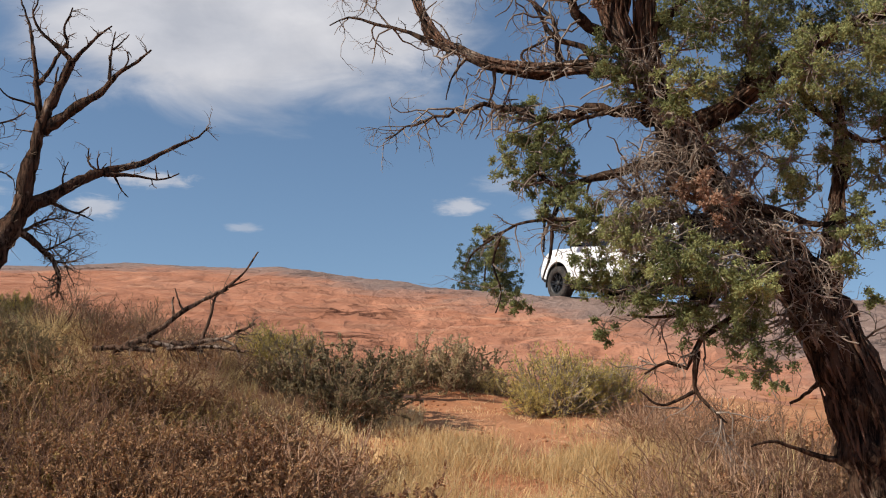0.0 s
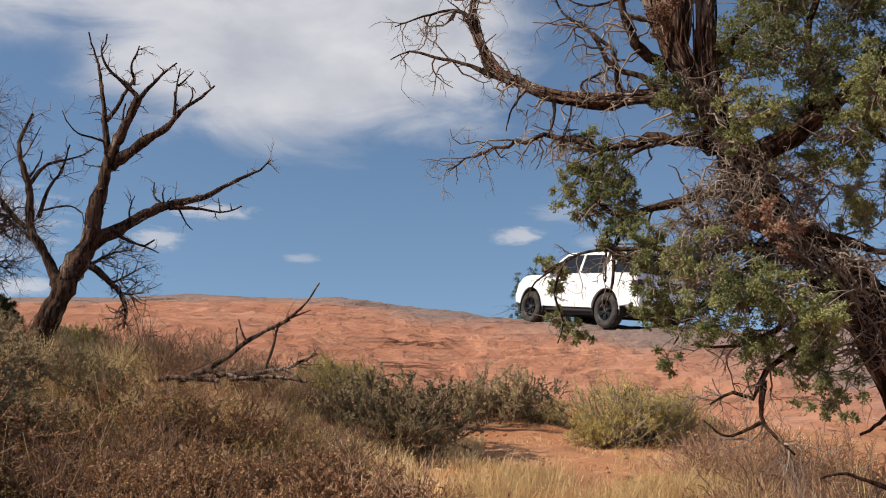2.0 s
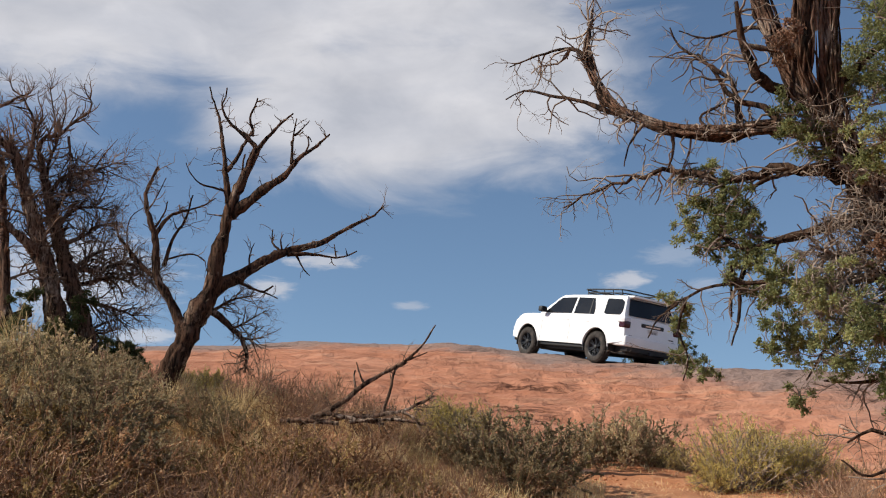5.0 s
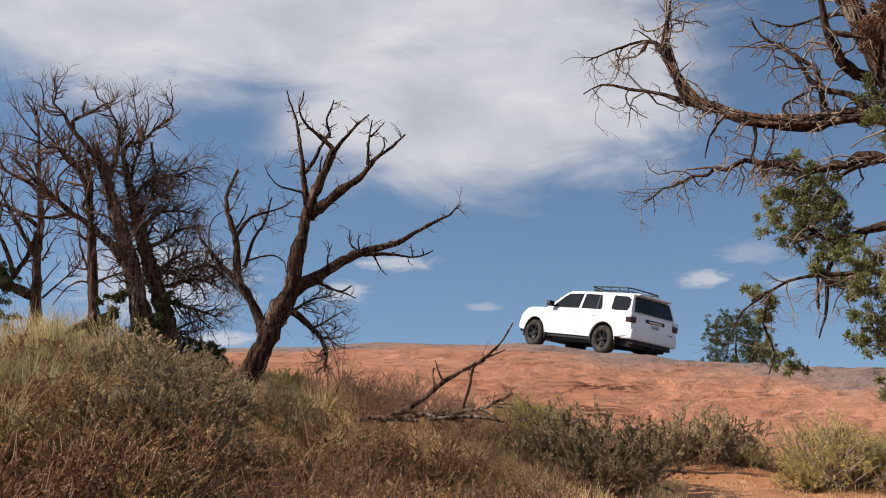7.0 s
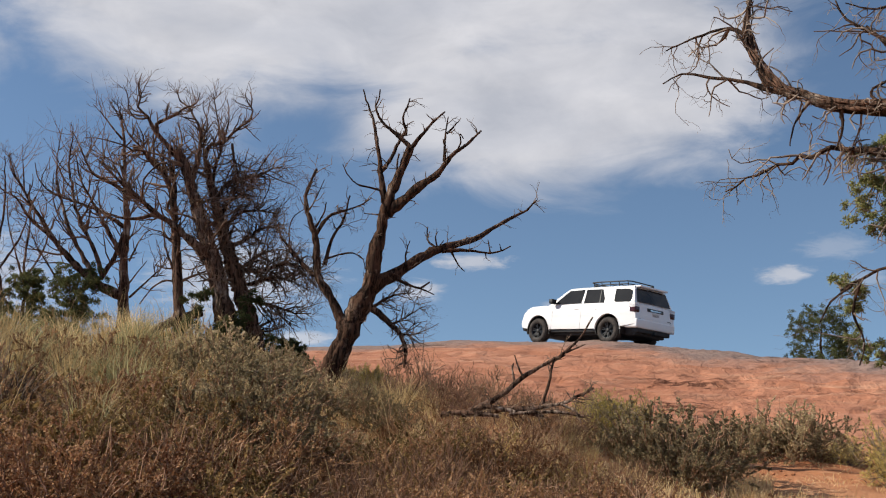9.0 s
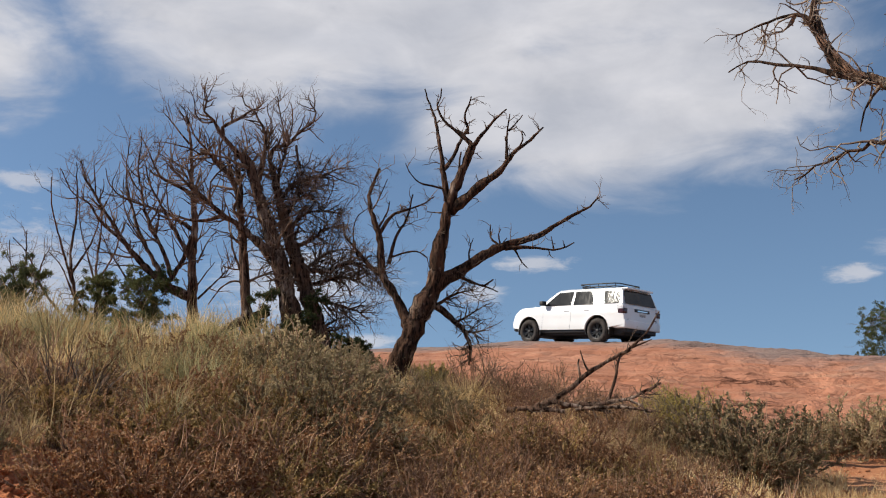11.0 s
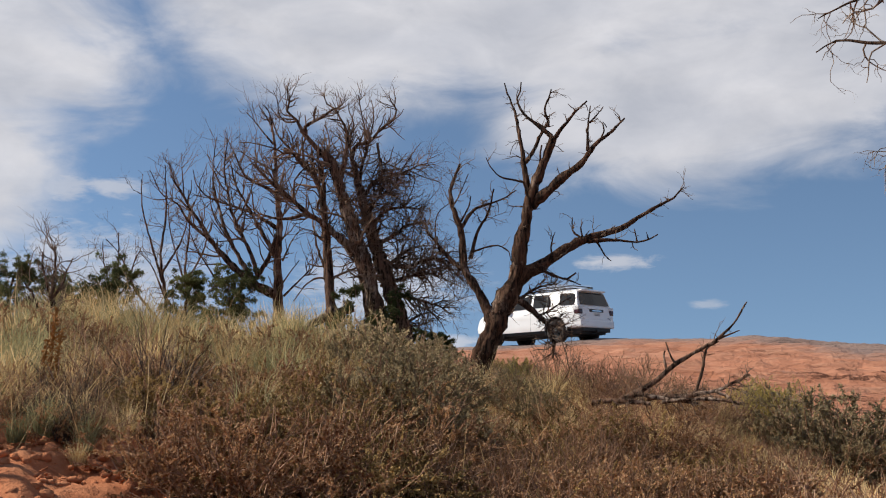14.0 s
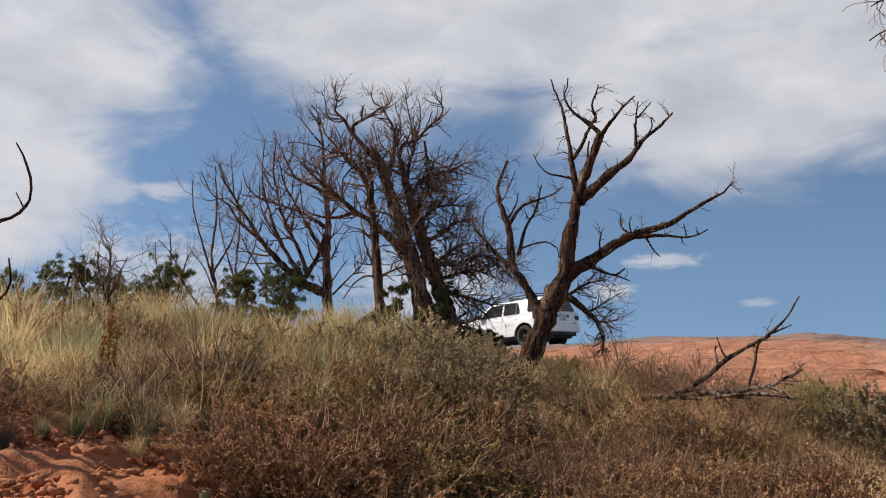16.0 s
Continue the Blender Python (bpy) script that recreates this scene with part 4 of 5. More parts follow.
    clumps = ((862, 425, 22, .25), (895, 440, 26, .3), (880, 462, 18, .3), (890, 515, 20, .25), (922, 545, 22, .2), (905, 530, 18, .2), (925, 195, 40, .45), (905, 285, 34, .3), (955, 300, 46, .2), (1000, 265, 44, .1),
              (1000, 350, 42, .1), (940, 330, 30, .2), (930, 250, 34, .25), (975, 225, 34, .2), (965, 270, 40, .15), (1010, 310, 40, .1), (985, 385, 30, .1), (1080, 105, 40, -.1), (1120, 135, 44, -.15), (1060, 375, 42, -.1), (1120, 445, 58, -.2), (1180, 430, 60, -.3),
              (1080, 500, 46, 0), (1140, 520, 50, -.2), (1210, 480, 60, -.35), (1210, 190, 34, -.3), (1040, 420, 34, -.1), (1052, 462, 34, -.1), (1012, 405, 22, .1), (1035, 505, 24, .0), (1100, 400, 36, -.2))
    more = ((1270, 470, 58, -.35), (1290, 540, 60, -.3), (1340, 500, 56, -.35), (1330, 600, 58, -.3), (1360, 650, 34, -.3), (1230, 560, 44, -.2), (1080, 585, 26, .1),
            (1180, 60, 55, .1), (1265, 40, 66, -.3), (1345, 75, 80, -.2), (1450, 80, 84, .2), (1540, 90, 84, -.2), (1235, 155, 56, -.4), (1310, 175, 60, .3), (1395, 190, 70, -.3))
    last = ((1490, 190, 70, .3), (1550, 225, 60, -.3), (1340, 250, 44, .3), (1400, 290, 46, -.2), (1480, 290, 46, .1), (1545, 320, 44, -.1), (1410, 340, 40, .2), (1510, 410, 44, -.2),
            (1480, 460, 30, -.2), (1535, 522, 18, -.2), (1280, -40, 100, -.1), (1420, -40, 100, .1), (1550, -30, 100, 0), (1440, 130, 60, -.5), (1270, 240, 44, .4), (1580, 120, 80, .2), (1590, 280, 60, .1))
    for gx, gy, rad, dep in clumps + more + last:
        T.leafy(gx, gy, rad * 0.95, dep, int(80 + rad ** 2 * 0.28), JUNIPER, 0.018)
    for gx, gy, rad in ((1255, 325, 40), (1285, 365, 34), (1225, 345, 26), (1085, -60, 34), (1070, -20, 24)):
        T.leafy(gx, gy, rad, -0.3, 150, DEAD_LEAF, 0.022)
    tagged(part("leaf_stem_growth", T.stems.mesh("leaf_stem_growth", TWIG_PALE), T.root), kind="stuff")


def bushy_juniper(az, r, width, height, seed, dz=0.0, label="small dark green juniper behind the slab", group=""):
    place, turn = view_plane(az, r, dz)
    T = Tree("small_juniper", place, turn, 0.01, (0, 0), seed, BARK_LIVE, TWIG, label, "juniper", group)
    T.limb([(0, 10), (4, -20), (-3, -height * 45), (3, -height * 80)], 0.03 * width + 0.02, 0.012, 0, "trunk", 8)
    T.stems = Acc()
    rng = T.rng
    for _ in range(int(16 + 12 * width)):
        h = rng.uniform(0.15, 1.0)
        w = width * 50 * math.sqrt(max(0.08, 1 - (h - 0.4) ** 2 * 2.2))
        a = rng.uniform(0, 2 * math.pi)
        T.leafy(math.cos(a) * w * 0.7, -h * height * 92, width * 19 * rng.uniform(0.7, 1.3), math.sin(a) * w * 0.007, 330, JUNIPER_FAR, 0.018 + 0.012 * width)
    tagged(part("stem_growth", T.stems.mesh("stem_growth", TWIG), T.root), kind="stuff")


dead_tree()
dead_clump()
side_branches()
live_juniper()
bushy_juniper(15.9, 31.0, 2.1, 2.0, 51, -0.12)
for k, (az, r, w, h) in enumerate(((-35.4, 13.5, 0.85, 1.0), (-33.4, 14.0, 0.55, 0.95), (-30.2, 13.2, 0.75, 1.0), (-26.5, 13.0, 0.6, 0.9), (-24.1, 12.4, 0.75, 0.95), (-32.0, 13.0, 0.7, 0.65), (-37.6, 13.6, 0.8, 0.8))):
    bushy_juniper(az, r, w, h, 60 + k, 0.0, "dark green juniper shrub on top of the bank", "juniper shrubs")
for k, (az, r, w, h) in enumerate(((-13.0, 11.2, 0.5, 0.35), (-16.2, 10.8, 0.5, 0.4))):
    bushy_juniper(az, r, w, h, 80 + k, 0.0, "low green juniper shrub at the foot of the dead trees", "juniper shrubs")

# ---------------------------------------------------------------- shrubs and grass
def shrub(name, seed, width, height, stems, leaf, twig, per, leaf_len, leaf_w, lift, label, category):
    """A template shrub: many forking stems from one base, small leaves on the outer twigs."""
    rng = np.random.default_rng(seed)
    root = tagged(new(name), label, category)
    wood, green = Acc(), Acc()
    for _ in range(stems):
        a, q = rng.uniform(0, 2 * math.pi), rng.random() ** 0.4
        d = np.array((math.cos(a) * q * width * 0.55, math.sin(a) * q * width * 0.55, height * (1.0 - 0.55 * q * q) * rng.uniform(0.6, 1.1)))
        n = np.linalg.norm(d)
        pts, _ = wander(np.array((math.cos(a), math.sin(a), 0)) * q * width * 0.12 + (0, 0, -0.03), d, n, 6, 0.2, rng, lift)
        wood.tube(pts, np.linspace(0.005, 0.002, 7), 3)
        for _ in range(5):
            k = rng.integers(2, 6)
            s = pts[k + 1] - pts[k]
            s = s / np.linalg.norm(s) + rng.standard_normal(3) * 0.6
            sub, _ = wander(pts[k], s, n * rng.uniform(0.18, 0.4), 4, 0.3, rng, lift)
            wood.tube(sub, np.linspace(0.003, 0.0013, 5), 3)
            f = rng.random(per) ** 0.6 * 3.99
            i = f.astype(int)
            b = sub[i] + (sub[i + 1] - sub[i]) * (f - i)[:, None]
            way = (sub[i + 1] - sub[i]) / np.linalg.norm(sub[i + 1] - sub[i], axis=1, keepdims=True) + rng.standard_normal((per, 3)) * 0.7
            green.leaves(b, way, leaf_len * rng.uniform(0.6, 1.4, per), leaf_w, rng)
    tagged(part("woody_growth", wood.mesh("woody_growth", twig), root), kind="stuff")
    if per > 1:
        tagged(part("leaf_cover", green.mesh("leaf_cover", leaf), root), kind="stuff")
    return root


def tussock(name, seed, width, height, count, mat, blade, label, spread=0.6):
    rng = np.random.default_rng(seed)
    a, q = rng.uniform(0, 2 * math.pi, count), np.sqrt(rng.random(count))
    base = np.stack([np.cos(a) * q * width * 0.2, np.sin(a) * q * width * 0.2, np.full(count, -0.02)], 1)
    lean = np.stack([np.cos(a) * q, np.sin(a) * q, 0 * a], 1) * spread + rng.standard_normal((count, 3)) * (0.28, 0.28, 0)
    acc = Acc()
    acc.blades(base, lean, height * rng.uniform(0.3, 1.1, count) ** 1.2, blade * rng.uniform(0.5, 1.3, count), rng)
    return tagged(new(name, acc.mesh(name, mat)), label, "grass")


RUST = [shrub("rusty_shrub", 100 + k, w, h, s, RUST_LEAF, SHRUB_TWIG, 46, 0.0145, 0.0052, 0.02, "rust-brown blackbrush with fine twigs and small dry leaves", "shrub")
        for k, (w, h, s) in enumerate(((0.8, 0.46, 44), (0.95, 0.54, 52), (0.7, 0.42, 40)))]
BRUSH = [shrub("blackbrush", 170 + k, w, h, s, BRUSH_LEAF, SHRUB_TWIG, 48, 0.015, 0.0054, 0.03, "dull olive-brown blackbrush with dark twiggy inside", "shrub")
         for k, (w, h, s) in enumerate(((0.75, 0.5, 46), (0.6, 0.4, 36)))]
WEED = [shrub("dry_weed", 180 + k, w, h, s, RUST_LEAF, SHRUB_TWIG, 7, 0.016, 0.006, 0.16, "thin upright reddish-brown dried weed", "weed")
        for k, (w, h, s) in enumerate(((0.35, 0.45, 8), (0.28, 0.36, 6)))]
YUCCA = tussock("upright_tussock", 190, 0.35, 0.42, 170, OLIVE_GRASS, 0.0045, "stiff upright tuft of green narrow leaves", 0.28)
SAGE = [shrub("sagebrush", 110 + k, w, h, s, SAGE_LEAF, SHRUB_TWIG, 46, 0.020, 0.006, 0.05, "grey-green sagebrush with dense twiggy crown", "shrub")
        for k, (w, h, s) in enumerate(((0.9, 0.65, 60), (0.75, 0.5, 50)))]
RABBIT = [shrub("rabbitbrush", 120 + k, w, h, s, GREEN_LEAF, TWIG_PALE, 20, 0.030, 0.0025, 0.12, "yellow-green rabbitbrush with upright narrow leaves", "shrub")
          for k, (w, h, s) in enumerate(((0.9, 0.55, 110), (0.55, 0.35, 70)))]
BARE = [shrub("bare_brush", 130 + k, w, h, s, RUST_LEAF, SHRUB_TWIG, 4, 0.012, 0.003, 0.04, "leafless brush of thin brown dead stems", "shrub")
        for k, (w, h, s) in enumerate(((0.8, 0.55, 60), (0.7, 0.7, 40)))]
TUFT = [tussock("grass_tussock", 140 + k, w, h, n, STRAW, 0.0032, "tussock of dry straw-coloured bunchgrass") for k, (w, h, n) in enumerate(((0.5, 0.42, 260), (0.4, 0.55, 220)))]
OLIVE = [tussock("olive_tussock", 150 + k, w, h, n, OLIVE_GRASS, 0.0032, "tussock of olive green half-dry grass", 0.45) for k, (w, h, n) in enumerate(((0.5, 0.5, 280), (0.4, 0.4, 240)))]
GREY_TUFT = tussock("dead_tussock", 160, 0.5, 0.36, 420, material("grey_stem", leaf_nodes((0.09, 0.065, 0.05), (0.20, 0.15, 0.115))), 0.002, "domed tussock of dead grey-brown stems", 0.8)
USED = set()


def plant(kind, az, r, scale=1.0, rng=random.Random(5)):
    """Sets a plant of the kind on the ground; the first of each kind is the template itself."""
    t = rng.choice(kind) if isinstance(kind, list) else kind
    x, y, z = polar(az, r)
    k = scale * rng.uniform(0.9, 1.1)
    m = pose(x, y, z, rng.uniform(-4, 4), rng.uniform(-4, 4), rng.uniform(0, 360))
    if t.name in USED:
        ob = copy_thing(t, m)
    else:
        USED.add(t.name)
        ob = t
        ob.matrix_basis = m
    ob.scale = (k, k, k * rng.uniform(0.9, 1.1))
    return ob


# hand-placed plants: azimuth, distance, size
for kind, spots in ((SAGE, ((7.4, 8.5, 1.3), (9.3, 8.8, 1.05), (5.9, 8.6, 0.85), (8.4, 8.2, 0.8), (13.6, 11.0, 1.1), (15.2, 11.2, 0.9), (12.0, 11.2, 0.7), (-15.9, 6.8, 1.1), (-13.8, 7.0, 0.9), (-17.8, 7.2, 1.0), (-13.4, 9.8, 0.9), (-15.0, 9.5, 1.15), (-16.8, 9.3, 1.2), (-12.7, 10.6, 0.7))),
                    (RABBIT, ((5.0, 9.5, 0.95), (4.1, 9.7, 0.85), (20.2, 10.0, 1.15), (21.8, 10.2, 0.95), (18.9, 9.7, 0.7), (23.0, 10.6, 0.9), (16.6, 11.0, 0.5), (-8.4, 11.2, 0.9), (-9.5, 11.5, .8))),
                    (BARE, ((26.0, 8.2, 1.0), (28.0, 7.6, 0.9), (29.5, 6.2, 0.9), (31.5, 5.6, 0.9), (33.5, 6.4, 1.0), (24.5, 8.8, 0.7), (-4.2, 9.0, 0.9), (-1.8, 8.8, 0.9), (0.4, 8.7, 0.8), (2.2, 8.4, 0.7), (-6.4, 9.6, .9))),
                    (YUCCA, ((6.8, 9.7, 1.0), (12.1, 10.6, 0.6), (9.9, 9.4, 0.7))),
                    (WEED, ((-4.6, 9.2, 0.9), (-3.4, 9.0, 1.0), (-2.5, 9.3, 1.0), (-1.2, 9.1, 0.8), (-0.2, 9.3, 1.0), (0.7, 9.0, 0.9), (1.5, 9.3, 1.0), (2.4, 9.2, 0.8), (-5.4, 9.5, 1.0), (3.0, 9.5, 0.7))),
                    (TUFT, ((-8.4, 8.9, 0.7), (-7.6, 9.2, 0.8), (-6.8, 9.0, 0.85), (-6.0, 9.3, 0.8), (-5.2, 8.9, 0.6), (-11.8, 8.4, 0.6), (-12.4, 8.7, 0.7), (-7.0, 8.6, 0.6))),
                    (GREY_TUFT, ((-28.2, 6.7, 1.75), (-32.6, 6.0, 1.2), (6.4, 9.4, 0.8), (-33.0, 5.6, 0.9), (-27.0, 6.4, 1.0)))):
    for az, r, k in spots:
        plant(kind, az, r, k)
rnd = random.Random(8)
for _ in range(240):
    # the brush across the near bank
    az, r = rnd.uniform(-31, 11), rnd.uniform(4.3, 7.4)
    if az > 5 and r > 6.6 or az > -2 and r > 5.7 and rnd.random() < 0.7:
        continue
    if az < -26 and r < 5.5:
        continue
    if abs(az + 28.4) < 4 and r < 6.0:
        continue
    plant(rnd.choice((RUST, RUST, RUST, RUST, BRUSH, BRUSH, BRUSH, BARE)), az, r, rnd.uniform(0.5, 1.15) if r < 5.8 or not -15 < az < -5 else rnd.uniform(0.5, 0.75))
for _ in range(70):
    az, r = rnd.uniform(-6, 7), rnd.uniform(6.6, 8.6)
    plant(rnd.choice((RUST, BARE, TUFT, TUFT, WEED)), az, r, rnd.uniform(0.35, 0.6))
for _ in range(190):
    az, r = rnd.uniform(-46, -5), rnd.uniform(6.0, 10.5)
    if abs(az + 28.2) < 3.0 and r < 7.0:
        continue
    plant(rnd.choice((TUFT, TUFT, TUFT, OLIVE, OLIVE, RUST, RUST) if r > 7.6 or az < -23 else (TUFT, OLIVE, RUST, RUST, RUST, BRUSH, SAGE)), az, r, rnd.uniform(0.6, 1.1) if az < -15 else rnd.uniform(0.25, 0.45))
for _ in range(60):
    az, r = rnd.uniform(-46, -16), rnd.uniform(8.5, 12.5)
    plant(rnd.choice((OLIVE, TUFT, OLIVE, TUFT)), az, r, rnd.uniform(0.8, 1.25))
for _ in range(55):
    az, r = rnd.uniform(25, 44), rnd.uniform(4.2, 9.5)
    if abs(az - 35.4) < 4 and abs(r - 4.85) < 0.7:
        continue
    plant(rnd.choice((BARE, BARE, TUFT, RUST)), az, r, rnd.uniform(0.55, 0.95))
for _ in range(26):
    az, r = rnd.uniform(4, 26), rnd.uniform(11.2, 12.8)
    plant(rnd.choice((SAGE, BARE, TUFT)), az, r, rnd.uniform(0.35, 0.6))
for _ in range(24):
    az, r = rnd.uniform(-12, -2), rnd.uniform(9.2, 12.0)
    plant(rnd.choice((TUFT, OLIVE, BARE)), az, r, rnd.uniform(0.5, 0.8))


def grass_field(name, seed, count, az, r, height, mat, label, width=0.0016, lumps=1.4, bent=0.38):
    rng = np.random.default_rng(seed)
    a, d = np.radians(rng.uniform(*az, count)), np.sqrt(rng.uniform(r[0] ** 2, r[1] ** 2, count))
    x, y = d * np.sin(a), d * np.cos(a)
    keep = np.array([noise.noise(Vector((px * lumps, py * lumps, seed))) > rng.uniform(-0.35, 0.4) for px, py in zip(x, y)])
    x, y = x[keep], y[keep]
    base = np.stack([x, y, ground_z(x, y) - 0.02], 1)
    lean = rng.standard_normal((len(x), 3)) * (bent, bent, 0) + (0.12, 0, 0)
    acc = Acc()
    acc.blades(base, lean, height * rng.uniform(0.4, 1.15, len(x)), width, rng)
    tagged(new(name, acc.mesh(name, mat)), label, "grass", kind="stuff")


grass_field("dry_grass", 1, 26000, (11, 27), (5.0, 7.9), 0.20, PALE_STRAW, "golden dry grass on the sandy ground", 0.0024)
grass_field("dry_grass", 2, 30000, (-46, -15), (6.6, 10.5), 0.27, STRAW, "dry tan grass across the bank", 0.0026, 1.4, 0.85)
grass_field("dry_grass", 8, 24000, (-15, 3), (6.2, 11.0), 0.15, STRAW, "short dry grass round the dead tree", 0.0026, 1.4, 0.55)
grass_field("dry_grass", 9, 11000, (-44, -22), (5.8, 8.2), 0.30, PALE_STRAW, "bent golden grass on the shoulder of the bank", 0.0026, 1.2, 0.9)
grass_field("olive_grass", 3, 12000, (-46, -16), (7.5, 12.5), 0.40, OLIVE_GRASS, "olive green grass on top of the bank", 0.0028)
grass_field("dry_grass", 4, 16000, (-6, 13), (5.6, 9.2), 0.17, STRAW, "short pale stubble between the shrubs", 0.0024)
grass_field("straw_litter", 6, 9000, (2, 30), (6.2, 12.5), 0.10, PALE_STRAW, "flattened straw litter on the sand", 0.0026, 1.4, 1.1)
grass_field("long_straw", 7, 900, (-36, -6), (5.2, 7.4), 0.62, PALE_STRAW, "long bent pale grass stems", 0.0024, 1.4, 0.6)
grass_field("dry_grass", 5, 6000, (20, 42), (4.5, 9.0), 0.24, STRAW, "thin dry grass under the juniper", 0.0022)

for _ in range(26):
    plant(rnd.choice((BARE, TUFT, TUFT)), rnd.uniform(-5, 4), rnd.uniform(7.2, 8.1), rnd.uniform(0.3, 0.5))


def fallen_branch():
    place, turn = view_plane(-1.4, 8.2)
    T = Tree("fallen_branch", (place[0], place[1], 1.45), turn, 0.00446, (739, 744), 71, BARK_GREY, TWIG, "fallen dead juniper limb lying among the brush", "dead branch")
    T.limb([(670, 745), (700, 735), (745, 710), (780, 682), (815, 660), (850, 642), (885, 612), (910, 574)], 0.028, 0.006, 0)
    T.limb([(860, 636), (880, 628), (896, 622)], 0.010, 0.004)
    T.limb([(770, 690), (766, 665), (768, 655)], 0.012, 0.007)
    T.limb([(785, 680), (776, 660), (770, 640)], 0.010, 0.006)
    T.limb([(735, 735), (800, 732), (850, 724), (885, 710), (908, 697)], 0.029, 0.007, -0.2)
    T.limb([(815, 732), (830, 690), (838, 655), (860, 640)], 0.017, 0.006)
    T.limb([(850, 724), (872, 735), (880, 745)], 0.014, 0.007)
    T.limb([(690, 735), (720, 728), (760, 736), (820, 745)], 0.021, 0.011, -0.3)
    T.limb([(760, 742), (800, 738), (850, 738), (890, 745)], 0.017, 0.012, -0.3)
    T.limb([(640, 742), (690, 740), (740, 745)], 0.023, 0.017, -0.3)
    T.twigs(60, 0.20, 0.005, 2, 0.3, 0.02, 2, only=(4, 5, 7, 8, 9), outer=0.1)
    T.twigs(12, 0.12, 0.004, 1, 0.3, 0.02, 1, only=(0,), outer=0.1)
    place, turn = view_plane(-7.2, 9.4)
    T = Tree("dead_brush", place, turn, 0.01, (0, 0), 72, BARK_GREY, TWIG, "tangle of dead grey twigs at the foot of the dead tree", "dead branch")
    T.limb([(-40, 8), (-10, -6), (30, -10), (60, -2)], 0.02, 0.008)
    T.limb([(0, 5), (20, -20), (30, -38)], 0.012, 0.004)
    T.twigs(60, 0.4, 0.006, 2, 0.25, 0.05, 3, outer=0.0)


def prickly_pear(az, r, seed):
    x, y, z = polar(az, r)
    root = tagged(new("prickly_pear"), "low prickly pear cactus with flat green pads", "cactus", "prickly pears")
    root.matrix_world = pose(x, y, z)
    rng = np.random.default_rng(seed)
    for k in range(6):
        bm = bmesh.new()
        bmesh.ops.create_uvsphere(bm, u_segments=12, v_segments=8, radius=1)
        for v in bm.verts:
            v.co = Vector((v.co.x * 0.032 * (1 + 0.15 * v.co.z), v.co.y * 0.008, v.co.z * 0.042 + 0.03))
        pad = part("pad", from_bm("pad", bm, CACTUS, True), root)
        pad.matrix_basis = pose(rng.uniform(-0.09, 0.09), rng.uniform(-0.07, 0.07), (0.05 if k > 3 else -0.01), rng.uniform(-25, 25), rng.uniform(-30, 30), rng.uniform(0, 180))


def stalk():
    x, y, z = polar(-33.7, 6.3)
    rng = np.random.default_rng(9)
    root = tagged(new("dry_stalk"), "tall dried orange flower stalk", "plant")
    root.matrix_world = pose(x, y, z, 0, 2, 0)
    stem, seeds = Acc(), Acc()
    for dx in (0, 0.02, -0.03):
        pts, _ = wander((dx, 0, -0.02), (dx, 0, 1), 0.62 - abs(dx) * 6, 8, 0.04, rng)
        stem.tube(pts, np.linspace(0.010, 0.004, 9), 5)
        f = rng.uniform(0.35, 1, 160) * 7.9
        i = f.astype(int)
        b = pts[i] + (pts[i + 1] - pts[i]) * (f - i)[:, None]
        seeds.leaves(b, rng.standard_normal((160, 3)) + (0, 0, 0.8), 0.03, 0.006, rng)
    part("stem", stem.mesh("stem", STALK), root)
    part("seed_head", seeds.mesh("seed_head", STALK), root)


fallen_branch()
for k, (az, r) in enumerate(((-33.9, 5.9), (-28.2, 4.7), (5.6, 7.4))):
    prickly_pear(az, r, 80 + k)
stalk()


def clods(name, seed, count, az, r, size, mat, label):
    """Loose lumps half sunk in the ground."""
    rng = np.random.default_rng(seed)
    ball = bmesh.new()
    bmesh.ops.create_icosphere(ball, subdivisions=2, radius=1)
    V = np.array([v.co[:] for v in ball.verts])
    F = np.array([[v.index for v in f.verts] for f in ball.faces])
    ball.free()
    acc = Acc()
    for _ in range(count):
        a, d = rng.uniform(*az), rng.uniform(*r)
        x, y, z = polar(a, d)
        k = size * rng.uniform(0.3, 1.0) ** 2
        q = V * (1 + 0.22 * rng.standard_normal((len(V), 1))) * np.array((1, 1, 0.65)) * k * rng.uniform(0.7, 1.3, 3)
        acc.v.append(q + (x, y, z + k * 0.15))
        acc.t.append(F + acc.n)
        acc.n += len(V)
    tagged(new(name, acc.mesh(name, mat)), label, "stones", kind="stuff")


clods("soil_clods", 5, 1300, (-44, -25), (4.2, 6.2), 0.032, SOIL, "loose red soil clods on the eroded bank")
clods("soil_clods", 6, 500, (6, 28), (6.5, 11.5), 0.022, SOIL, "small red soil crumbs on the sand")
clods("rock_fragments", 7, 50, (-10, 36), (12.5, 15), 0.05, ROCK, "loose sandstone fragments at the foot of the slab")
for _ in range(16):
    plant(rnd.choice((TUFT, OLIVE, GREY_TUFT)), rnd.uniform(-40, -27), rnd.uniform(4.8, 6.0), rnd.uniform(0.3, 0.6))
for _ in range(34):
    plant(rnd.choice((RUST, RUST, GREY_TUFT, BARE, TUFT)), rnd.uniform(-42, -27), rnd.uniform(5.5, 6.8), rnd.uniform(0.4, 0.7))
for az, r, size in ((-14.6, 7.9, 1.25), (-16.4, 8.2, 1.1), (-9.0, 8.6, 0.6), (-7.2, 8.2, 0.55), (-10.4, 7.4, 0.5)):
    plant(SAGE, az, r, size)
